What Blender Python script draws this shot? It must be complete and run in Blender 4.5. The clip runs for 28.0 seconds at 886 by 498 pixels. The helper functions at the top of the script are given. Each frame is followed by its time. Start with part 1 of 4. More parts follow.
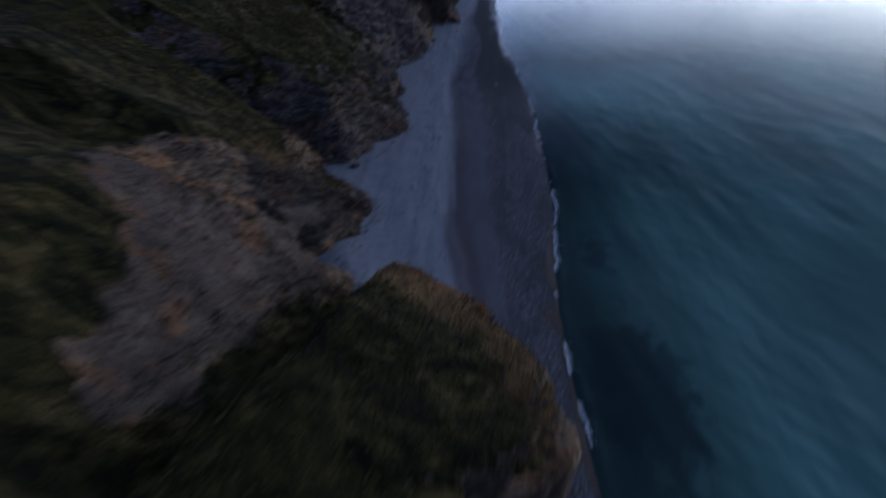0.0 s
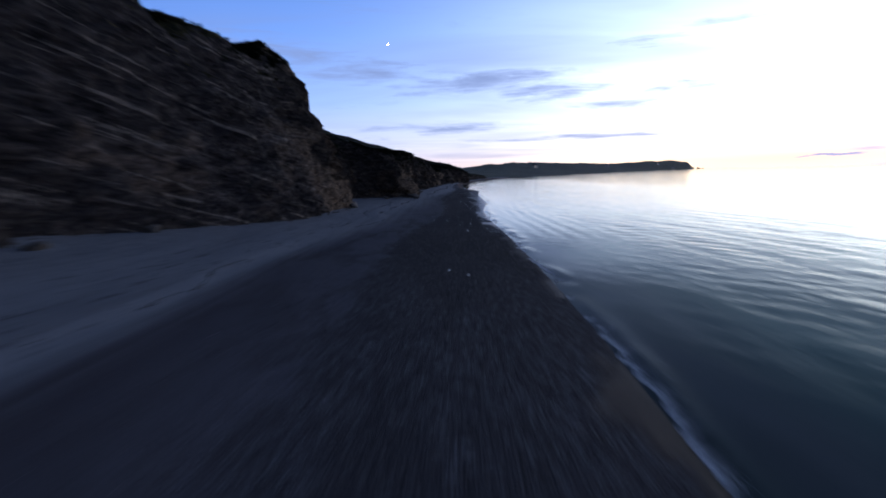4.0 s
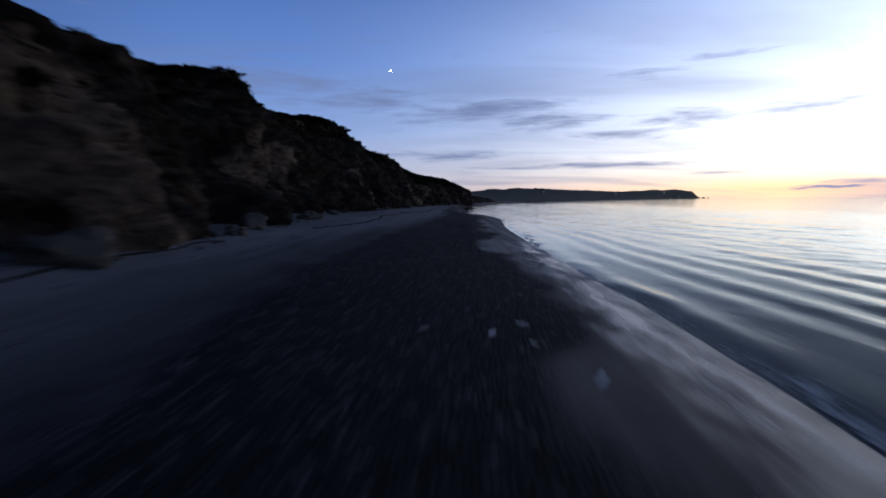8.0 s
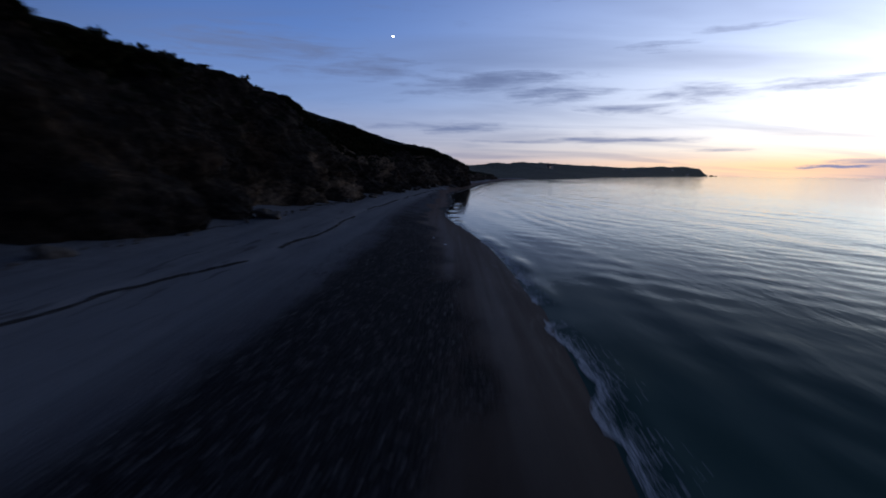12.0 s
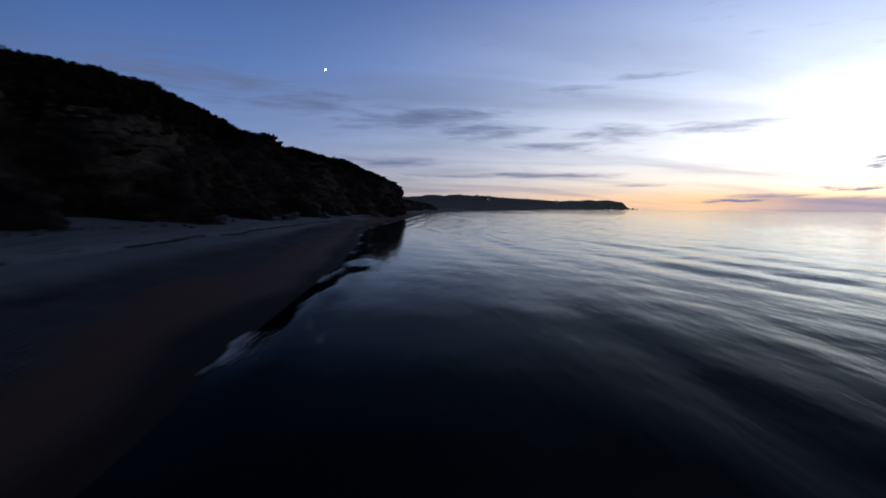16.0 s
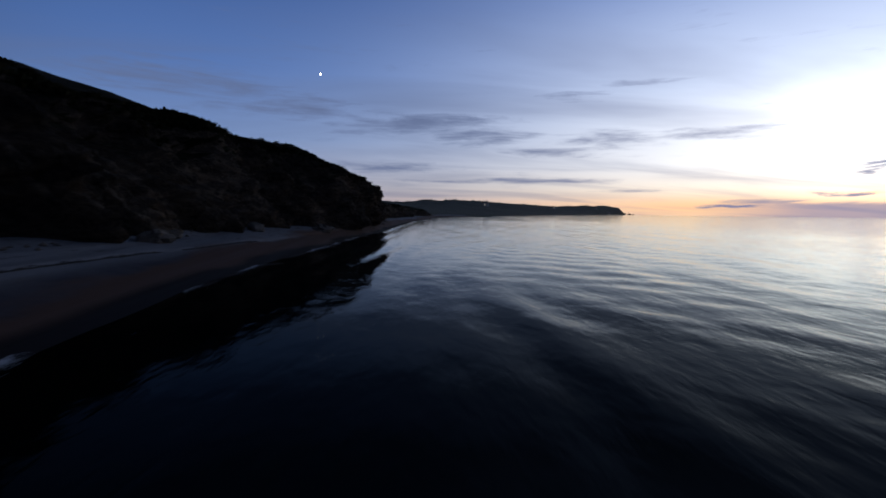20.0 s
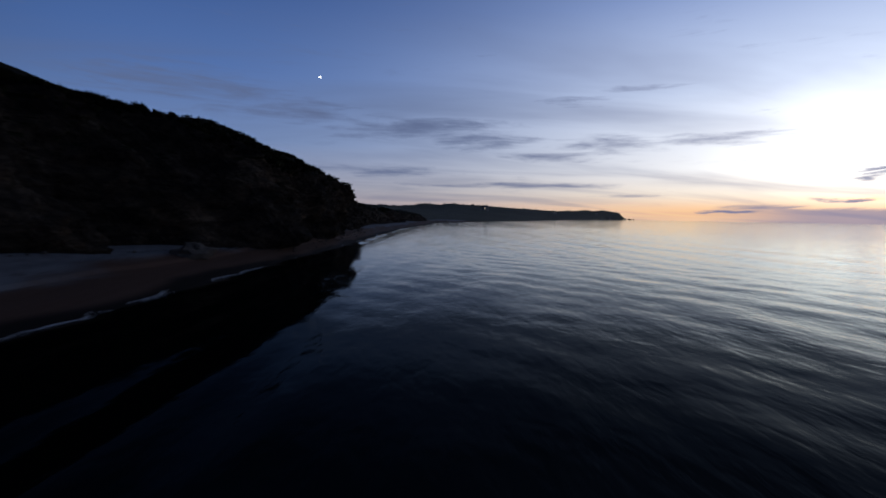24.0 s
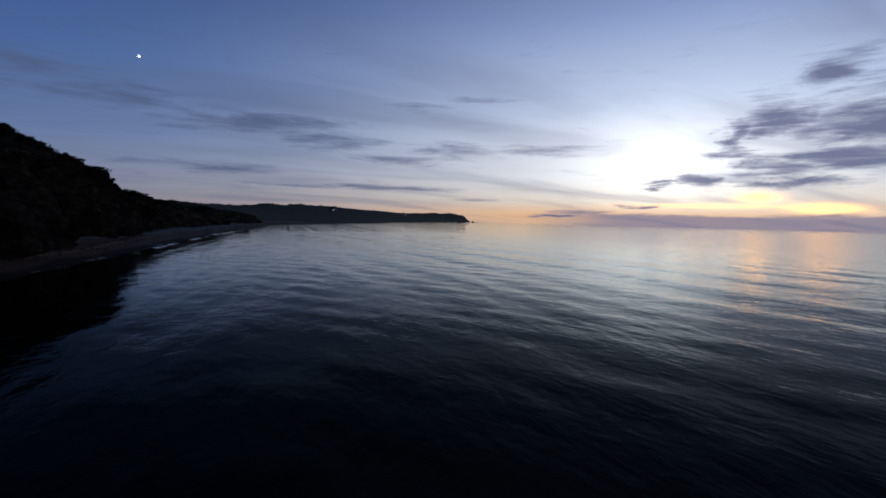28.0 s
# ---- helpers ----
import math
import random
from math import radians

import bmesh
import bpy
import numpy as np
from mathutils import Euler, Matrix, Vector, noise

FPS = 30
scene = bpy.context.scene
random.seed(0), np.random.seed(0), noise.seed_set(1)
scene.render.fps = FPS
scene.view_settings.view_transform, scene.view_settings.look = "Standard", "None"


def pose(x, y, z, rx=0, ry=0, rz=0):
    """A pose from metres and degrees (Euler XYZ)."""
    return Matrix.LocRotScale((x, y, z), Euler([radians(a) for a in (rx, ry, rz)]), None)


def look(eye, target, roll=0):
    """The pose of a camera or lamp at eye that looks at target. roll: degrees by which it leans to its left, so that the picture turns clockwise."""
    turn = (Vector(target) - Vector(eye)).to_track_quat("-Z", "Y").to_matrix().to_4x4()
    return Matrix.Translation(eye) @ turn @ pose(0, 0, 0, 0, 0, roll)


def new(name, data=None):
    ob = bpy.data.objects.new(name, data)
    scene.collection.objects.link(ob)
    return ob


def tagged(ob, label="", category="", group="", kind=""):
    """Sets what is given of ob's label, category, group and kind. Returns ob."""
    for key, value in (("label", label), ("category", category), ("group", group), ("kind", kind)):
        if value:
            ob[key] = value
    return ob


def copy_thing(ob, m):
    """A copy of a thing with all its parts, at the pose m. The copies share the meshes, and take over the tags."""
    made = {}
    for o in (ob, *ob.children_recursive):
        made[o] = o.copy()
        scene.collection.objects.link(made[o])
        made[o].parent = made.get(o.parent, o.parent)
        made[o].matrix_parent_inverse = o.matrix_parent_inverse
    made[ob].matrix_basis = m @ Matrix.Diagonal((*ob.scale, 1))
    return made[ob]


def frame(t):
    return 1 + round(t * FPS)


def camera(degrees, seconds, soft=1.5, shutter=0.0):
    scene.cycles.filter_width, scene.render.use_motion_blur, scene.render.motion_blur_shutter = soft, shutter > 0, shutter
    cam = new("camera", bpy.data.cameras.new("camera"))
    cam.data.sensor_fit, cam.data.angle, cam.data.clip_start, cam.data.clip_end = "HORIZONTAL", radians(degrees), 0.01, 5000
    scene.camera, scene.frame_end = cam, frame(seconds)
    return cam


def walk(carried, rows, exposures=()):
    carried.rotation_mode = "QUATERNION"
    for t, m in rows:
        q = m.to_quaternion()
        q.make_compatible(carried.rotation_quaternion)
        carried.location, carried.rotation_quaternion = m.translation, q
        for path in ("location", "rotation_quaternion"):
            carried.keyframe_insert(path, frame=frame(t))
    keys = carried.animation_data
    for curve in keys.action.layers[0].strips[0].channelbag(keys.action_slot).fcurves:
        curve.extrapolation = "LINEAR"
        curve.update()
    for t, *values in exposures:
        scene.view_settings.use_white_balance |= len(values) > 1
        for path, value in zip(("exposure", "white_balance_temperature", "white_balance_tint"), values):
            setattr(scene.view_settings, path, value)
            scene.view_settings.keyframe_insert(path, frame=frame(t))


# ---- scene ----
# A drone dives over a sea cliff and glides along a beach at dusk. +y runs along the shore, +x out to sea, the sea lies at z = 0.
cam = camera(86.05, 28.0, soft=1.75, shutter=0.9)
PATH = [
    (0, (-0.00, 0.01, 31.67), (-0.423, 8.237, 25.998), -4.66),
    (0.5, (-0.93, 7.69, 27.88), (-0.419, 16.517, 23.218), 1.60),
    (1, (1.47, 14.46, 23.82), (1.537, 23.593, 19.737), 4.24),
    (1.5, (3.79, 21.59, 19.86), (3.566, 30.936, 16.309), 5.16),
    (2, (4.97, 30.91, 17.20), (4.773, 40.357, 13.938), 5.92),
    (2.5, (6.52, 41.34, 12.97), (6.235, 51.016, 10.478), 3.14),
    (3, (7.99, 52.42, 9.76), (7.626, 62.280, 8.135), 3.08),
    (3.5, (8.81, 66.19, 7.88), (8.730, 76.055, 6.243), -1.33),
    (5.5, (10.22, 128.38, 2.84), (10.169, 138.312, 1.680), -0.75),
    (6, (10.26, 140.06, 2.69), (10.234, 149.993, 1.532), -0.50),
    (6.5, (10.61, 150.36, 2.60), (10.576, 160.296, 1.470), -0.63),
    (7, (11.47, 158.75, 2.60), (11.414, 168.692, 1.526), -0.67),
    (7.5, (12.32, 166.79, 2.60), (12.234, 176.737, 1.573), -0.59),
    (8, (12.96, 174.15, 2.77), (12.873, 184.097, 1.749), -0.48),
    (8.5, (13.55, 183.13, 2.56), (13.449, 193.084, 1.604), -1.11),
    (9, (14.04, 191.11, 2.90), (13.891, 201.065, 1.967), -0.52),
    (9.5, (14.37, 198.08, 3.27), (14.236, 208.033, 2.313), -0.86),
    (10, (14.86, 206.02, 3.33), (14.706, 215.974, 2.383), -0.30),
    (10.5, (14.94, 213.58, 3.62), (14.832, 223.534, 2.663), -0.51),
    (11, (15.45, 219.93, 3.97), (15.339, 229.876, 2.936), -0.07),
    (11.5, (16.70, 224.81, 4.53), (16.563, 234.713, 3.150), 0.29),
    (12, (17.46, 230.47, 4.51), (17.353, 240.344, 2.929), 0.63),
    (12.5, (17.78, 238.12, 3.59), (17.897, 248.004, 2.078), -1.08),
    (13, (17.75, 245.90, 3.86), (18.811, 255.726, 2.333), -3.96),
    (13.5, (18.16, 253.32, 2.44), (19.325, 263.203, 1.457), -1.31),
    (15.5, (18.86, 275.42, 2.25), (20.105, 285.307, 1.411), 0.61),
    (16, (19.79, 280.87, 2.38), (21.017, 290.755, 1.502), 0.64),
    (16.5, (20.54, 286.12, 2.51), (21.735, 296.009, 1.631), 0.73),
    (17, (21.23, 290.88, 2.60), (22.431, 300.770, 1.735), 0.66),
    (17.5, (21.84, 294.94, 2.62), (23.033, 304.831, 1.756), 0.85),
    (18, (22.23, 298.29, 2.68), (23.484, 308.175, 1.833), 0.62),
    (18.5, (22.79, 301.93, 2.62), (24.092, 311.811, 1.805), 0.46),
    (19, (23.28, 305.43, 2.60), (24.599, 315.309, 1.781), 0.78),
    (19.5, (23.76, 308.84, 2.58), (25.072, 318.719, 1.756), 0.79),
    (20, (24.21, 311.99, 2.67), (25.527, 321.873, 1.900), 0.71),
    (20.5, (24.82, 314.68, 2.75), (26.124, 324.566, 1.990), 0.82),
    (21, (25.51, 317.29, 2.71), (26.808, 327.178, 1.971), 0.71),
    (21.5, (26.12, 320.09, 2.80), (27.408, 329.980, 2.070), 0.89),
    (23.5, (28.09, 330.71, 3.07), (29.376, 340.603, 2.388), 1.03),
    (24, (28.44, 333.67, 3.01), (29.768, 343.558, 2.325), 1.01),
    (24.5, (28.92, 336.35, 3.16), (30.523, 346.196, 2.463), 2.26),
    (25, (29.47, 338.92, 3.18), (31.522, 348.685, 2.517), 1.04),
    (25.5, (30.00, 341.50, 3.18), (32.569, 351.143, 2.542), 0.08),
    (26, (30.76, 343.23, 3.23), (33.855, 352.716, 2.566), -0.74),
    (26.5, (31.71, 344.74, 3.22), (35.226, 354.079, 2.568), -0.99),
    (27, (32.51, 346.00, 3.21), (36.389, 355.197, 2.598), 0.37),
    (27.5, (33.10, 347.10, 3.32), (37.266, 356.172, 2.733), 1.44),
    (28, (33.68, 348.19, 3.25), (37.977, 357.201, 2.669), 1.44),
]
EXPOSURES = [(0.0, 1.75, 5900.0, 9.0), (0.4, 2.1, 5750.0, 9.0), (1.0, 2.15, 5700.0, 9.0), (2.0, 2.0, 5700.0, 9.0), (3.0, 1.55, 5800.0, 9.0), (3.5, 1.3, 5900.0, 9.0), (5.5, 0.6, 6000.0, 9.0), (7.0, 0.45, 6050.0, 9.0), (10.0, 0.3, 6100.0, 9.0), (12.0, 0.15, 6000.0, 9.0), (17.0, -0.05, 6200.0, 9.0), (24.0, -0.25, 6150.0, 9.0), (28.0, -0.62, 5900.0, 9.0)]
walk(
    cam,
    [(t, look(eye, target, roll)) for t, eye, target, roll in PATH],
    exposures=EXPOSURES,
)


# ---- node helpers ----
class Nodes:
    """Short calls for building a node tree."""

    def __init__(self, tree):
        self.tree = tree
        tree.nodes.clear()

    def add(self, kind, inputs=None, **settings):
        node = self.tree.nodes.new(kind)
        for key, value in settings.items():
            setattr(node, key, value)
        for key, value in (inputs or {}).items():
            self.put(node.inputs[key], value)
        return node

    def put(self, socket, value):
        if isinstance(value, bpy.types.NodeSocket):
            self.tree.links.new(value, socket)
        else:
            socket.default_value = value

    def math(self, op, a, b=0.0, c=0.0, clamp=False):
        n = self.add("ShaderNodeMath", {0: a, 1: b, 2: c}, operation=op, use_clamp=clamp)
        return n.outputs[0]

    def noise(self, vector, scale, detail=4.0, rough=0.55, distort=0.0):
        n = self.add("ShaderNodeTexNoise", {"Vector": vector, "Scale": scale, "Detail": detail, "Roughness": rough, "Distortion": distort})
        return n.outputs["Fac"]

    def ramp(self, fac, stops):
        n = self.add("ShaderNodeValToRGB", {"Fac": fac})
        e = n.color_ramp.elements
        while len(e) < len(stops):
            e.new(0.5)
        for k, (at, col) in enumerate(stops):
            e[k].position = at
            e[k].color = (*col, 1) if len(col) == 3 else col
        return n.outputs["Color"]

    def step(self, value, low, high):
        n = self.add("ShaderNodeMapRange", {"Value": value, "From Min": low, "From Max": high}, interpolation_type="SMOOTHSTEP", clamp=True)
        return n.outputs["Result"]

    def mix(self, fac, a, b, blend="MIX"):
        n = self.add("ShaderNodeMix", data_type="RGBA", blend_type=blend)
        for socket, value in ((n.inputs[0], fac), (n.inputs[6], a), (n.inputs[7], b)):
            if isinstance(value, tuple) and len(value) == 3:
                value = (*value, 1)
            self.put(socket, value)
        return n.outputs[2]

    def scaled(self, vector, scale, turn=(0, 0, 0)):
        return self.add("ShaderNodeMapping", {"Vector": vector, "Scale": scale, "Rotation": turn}).outputs[0]


# ---- sky ----
SUN_AZ, DEG = 53.0, 57.29578
world = bpy.data.worlds.new("dusk_sky")
scene.world = world
world.use_nodes = True
w = Nodes(world.node_tree)
way = w.add("ShaderNodeTexCoord").outputs["Generated"]
axis = w.add("ShaderNodeSeparateXYZ", {0: way}).outputs
az = w.math("MULTIPLY", w.math("ARCTAN2", axis[0], axis[1]), DEG)
el = w.math("MULTIPLY", w.math("ARCSINE", axis[2]), DEG)
el01 = w.math("DIVIDE", el, 90.0, clamp=True)
away = w.ramp(el01, [(0.0, (0.36, 0.29, 0.33)), (0.035, (0.31, 0.325, 0.43)), (0.09, (0.172, 0.257, 0.475)), (0.17, (0.092, 0.178, 0.432)), (0.27, (0.052, 0.112, 0.312)), (0.34, (0.020, 0.043, 0.12)), (0.45, (0.010, 0.020, 0.055)), (1.0, (0.005, 0.009, 0.022))])
sunny = w.ramp(el01, [(0.0, (1.15, 0.78, 0.54)), (0.028, (1.42, 1.17, 0.88)), (0.06, (1.34, 1.28, 1.22)), (0.15, (0.92, 1.00, 1.20)), (0.25, (0.40, 0.50, 0.80)), (0.33, (0.17, 0.23, 0.40)), (0.42, (0.10, 0.145, 0.25)), (0.55, (0.036, 0.052, 0.095)), (1.0, (0.006, 0.010, 0.025))])
turn = w.math("ABSOLUTE", w.math("SUBTRACT", az, SUN_AZ))
toward = w.math("POWER", w.math("DIVIDE", w.math("ADD", w.math("COSINE", w.math("DIVIDE", turn, DEG)), 1.0), 2.0), 9.0)
night = w.ramp(el01, [(0.0, (0.022, 0.025, 0.042)), (0.2, (0.012, 0.018, 0.040)), (1.0, (0.007, 0.012, 0.030))])
back = w.mix(toward, w.mix(w.step(turn, 75.0, 125.0), away, night), sunny)


def spot(a, e, wide, high, u0=None, v0=None):
    """A soft round patch of the sky about an azimuth and height, in degrees."""
    u = w.math("DIVIDE", w.math("SUBTRACT", u0 or az, a), wide)
    v = w.math("DIVIDE", w.math("SUBTRACT", v0 or el, e), high)
    return w.math("EXPONENT", w.math("MULTIPLY", w.math("ADD", w.math("MULTIPLY", u, u), w.math("MULTIPLY", v, v)), -1.0))


back = w.mix(w.math("MULTIPLY", spot(46.0, 0.9, 24.0, 1.15), 0.85), back, (1.25, 0.66, 0.26))
back = w.mix(spot(50.5, 7.0, 10.0, 5.0), back, w.mix(1.0, back, (0.75, 0.70, 0.62), "ADD"))
# clouds: long soft streaks, and the banks near the afterglow
angles = w.add("ShaderNodeCombineXYZ", {0: az, 1: el}).outputs[0]
flat = w.math("ADD", axis[2], 0.10)
plane = w.add("ShaderNodeCombineXYZ", {0: w.math("DIVIDE", axis[0], flat), 1: w.math("DIVIDE", axis[1], flat)}).outputs[0]
streak = w.noise(w.scaled(plane, (0.45, 1.3, 1.0), (0, 0, -0.35)), 0.9, 4.0, 0.5, 0.5)
fine = w.noise(w.scaled(angles, (0.085, 0.75, 1.0), (0, 0, 0.03)), 1.0, 7.0, 0.62, 0.7)
fleck = w.noise(w.scaled(angles, (0.22, 1.5, 1.0)), 1.0, 6.0, 0.65, 0.5)
cover = w.math("MULTIPLY", w.step(streak, 0.42, 0.78), 0.5)
stir = w.noise(w.scaled(angles, (0.16, 0.42, 1.0)), 1.0, 5.0, 0.6, 0.4)
stir2 = w.noise(w.scaled(angles, (0.11, 0.35, 1.0), (0, 0, 0.2)), 1.7, 5.0, 0.62, 0.4)
az2 = w.math("ADD", az, w.math("MULTIPLY", w.math("SUBTRACT", stir, 0.5), 9.0))
el2 = w.math("ADD", w.math("ADD", el, w.math("MULTIPLY", w.math("SUBTRACT", az, 58.0), -0.05)), w.math("MULTIPLY", w.math("SUBTRACT", stir2, 0.5), 2.4))
CLOUDS = [
    (25.0, 8.3, 6.0, 1.1), (19.5, 7.1, 6.0, 0.8), (4.0, 10.4, 13.0, 1.7), (12.0, 9.0, 8.0, 1.2), (-8.0, 11.4, 11.0, 1.5), (14.5, 3.75, 13.0, 0.38),
    (2.0, 5.2, 10.0, 0.7), (38.4, 8.6, 6.5, 0.75), (22.0, 13.1, 6.0, 0.8), (30.0, 14.1, 6.0, 0.5), (-22.0, 13.2, 11.0, 1.9), (29.0, 2.6, 4.0, 0.25), (41.2, 1.5, 5.5, 0.3),
]
SOLID = [(38.6, 1.95, 2.6, 0.32), (48.0, 2.9, 2.6, 0.28), (49.4, 4.7, 2.2, 0.28), (53.4, 5.4, 3.0, 0.8), (50.0, 5.2, 3.4, 0.35), (56.6, 9.2, 2.0, 2.6), (60.0, 5.8, 6.0, 1.25), (60.0, 10.6, 4.2, 2.4), (63.8, 14.4, 3.4, 1.5), (65.0, 6.4, 6.5, 1.7), (63.0, 4.3, 6.0, 0.7), (67.0, 9.4, 8.0, 2.3), (74.0, 6.4, 8.0, 3.2), (74.0, 12.0, 8.0, 3.0)]
shape = None
for a, e, wide, high in CLOUDS:
    s = spot(a, e, wide, high)
    shape = s if shape is None else w.math("MAXIMUM", shape, s)
ragged = w.math("ADD", w.math("MULTIPLY", w.math("SUBTRACT", fine, 0.5), 2.6), w.math("MULTIPLY", w.math("SUBTRACT", fleck, 0.5), 1.5))
wisp = w.step(w.math("ADD", w.math("MULTIPLY", shape, 0.95), w.math("MULTIPLY", ragged, 0.85)), 0.10, 1.40)
cover = w.math("MAXIMUM", cover, w.math("MULTIPLY", wisp, 0.9))
mass = None
for a, e, wide, high in SOLID:
    s = spot(a, e, wide, high, az2, el2)
    mass = s if mass is None else w.math("MAXIMUM", mass, s)
mass = w.step(w.math("ADD", w.math("MULTIPLY", mass, 1.1), w.math("MULTIPLY", ragged, 0.72)), 0.18, 1.15)
cover = w.math("MAXIMUM", cover, w.math("MULTIPLY", mass, 0.95))
cloud = w.mix(w.step(turn, 0.0, 50.0), (0.25, 0.26, 0.41), (0.13, 0.165, 0.29))
gap = w.math("ADD", w.math("ADD", spot(64.3, 2.1, 2.2, 0.42), spot(58.8, 3.2, 1.5, 0.42)), w.math("MULTIPLY", spot(54.0, 2.3, 6.0, 0.22), 0.5))
back = w.mix(gap, back, (7.0, 3.0, 0.7))
cover = w.math("MULTIPLY", cover, w.math("SUBTRACT", 1.0, w.math("MULTIPLY", gap, 0.8)))
bank = w.math("MULTIPLY", w.step(az, 34.0, 47.0), w.step(w.math("SUBTRACT", w.math("ADD", 1.35, w.math("MULTIPLY", w.math("SUBTRACT", fine, 0.5), 2.2)), el), -0.2, 0.3))
bank = w.math("MULTIPLY", bank, w.math("SUBTRACT", 0.85, w.math("MULTIPLY", gap, 0.6)))
back = w.mix(bank, back, (0.38, 0.33, 0.44))
sky = w.mix(w.math("MULTIPLY", cover, w.step(w.math("SUBTRACT", 130.0, turn), 0.0, 40.0)), back, cloud)
ground = w.mix(w.step(el, -0.6, 0.0), (0.03, 0.04, 0.06), sky)
w.add("ShaderNodeOutputWorld", {"Surface": w.add("ShaderNodeBackground", {"Color": ground, "Strength": 1.0}).outputs[0]})


# ---- smooth noise on arrays ----
def lattice(ix, iy, iz, seed):
    h = (ix * 374761393 + iy * 668265263 + iz * 2147483647 + seed * 974634777) & 0xFFFFFFFF
    h = ((h ^ (h >> 13)) * 1274126177) & 0xFFFFFFFF
    return ((h ^ (h >> 16)) & 0xFFFFFF) / float(0xFFFFFF) * 2 - 1


def value_noise(x, y, z, seed=0):
    x, y, z = np.broadcast_arrays(np.asarray(x, float), np.asarray(y, float), np.asarray(z, float))
    ix, iy, iz = (np.floor(v).astype(np.int64) for v in (x, y, z))
    fx, fy, fz = x - ix, y - iy, z - iz
    fx, fy, fz = (f * f * f * (f * (f * 6 - 15) + 10) for f in (fx, fy, fz))
    total = 0.0
    for dx in (0, 1):
        for dy in (0, 1):
            for dz in (0, 1):
                weight = (fx if dx else 1 - fx) * (fy if dy else 1 - fy) * (fz if dz else 1 - fz)
                total = total + weight * lattice(ix + dx, iy + dy, iz + dz, seed)
    return total


def fbm(x, y, z=0.0, octaves=4, seed=0, gain=0.5):
    total, amp = 0.0, 1.0
    for k in range(octaves):
        total = total + amp * value_noise(np.asarray(x) * 2**k, np.asarray(y) * 2**k, np.asarray(z) * 2**k, seed + k * 17)
        amp *= gain
    return total


def smooth(a, b, x):
    t = np.clip((np.asarray(x, float) - a) / (b - a), 0, 1)
    return t * t * (3 - 2 * t)


# ---- the plan: lines along the shore, as x over y ----
def line(table):
    ys, xs = zip(*table)
    return lambda y: np.interp(y, ys, xs)


foot_line = line([(-160, -14), (-60, -8), (0, -6), (8, -1.5), (11, 1.2), (13, 3.4), (15, 5.2), (18, 7), (20, 7), (22, 5.2), (24, 3.2), (27, 1.4), (29, -0.6), (31, -3.8), (34, -9.2), (39, -13), (44, -12.2), (49, -10.6), (53, -11.2), (57, -14.5), (60, -18.5), (62, -18.8), (64, -14.5), (68, -12.2), (72, -11), (76, -9.2), (79, -8.2), (83, -9.2), (92, -12.4), (101, -11.2), (107, -15.5), (113, -18.5), (119, -16.5), (126, -13.5), (135, -9.5), (146, -7.2), (152, -6), (158, -6.2), (162, -8.2), (167, -11), (172, -12.2), (178, -11.6), (182, -9.8), (184, -7.5), (185.6, -1.4), (188.2, 1.4), (192, 1.9), (196.5, 2.0), (200, 0.9), (206, 1.8), (217, 0.4), (230, 1.5), (241, 3), (252, 3.6), (274, 5.4), (300, 7.2), (316, 8.8), (330, 10), (340, 10.9), (348, 12.2), (354, 13.4), (358, 15), (363, 18), (368, 20.4), (376, 22), (385, 23.2), (395, 24.6), (408, 25), (420, 24), (435, 24.3), (450, 26), (470, 30), (520, 43), (560, 50), (620, 80)])
foot_z = line([(-160, 3.4), (90, 3.0), (120, 2.0), (140, 1.25), (175, 1.25), (186, 1.35), (240, 1.5), (300, 1.35), (330, 1.15), (350, 0.95), (368, 0.8), (400, 0.7), (620, 1.0)])
water_line = line([(-160, 1), (0, 5.5), (16, 8.2), (24, 8.4), (30, 8.6), (40, 9.8), (52, 11.8), (64, 13.1), (82, 14.6), (100, 15.3), (120, 15.7), (150, 15.4), (160, 15.8), (170, 16.8), (179, 17.8), (187, 18.3), (200, 18.2), (214, 18.7), (224, 19.2), (232, 19.9), (238, 20.5), (246, 20.8), (255, 20.4), (262, 19.9), (269, 18.9), (275, 17.9), (281, 17.3), (290, 17.5), (300, 18.1), (312, 18.3), (320, 18.1), (328, 18.0), (335, 18.3), (341, 19.2), (350, 20.7), (365, 22.6), (385, 25.7), (400, 27.5), (440, 33), (480, 41), (560, 55), (620, 88)])
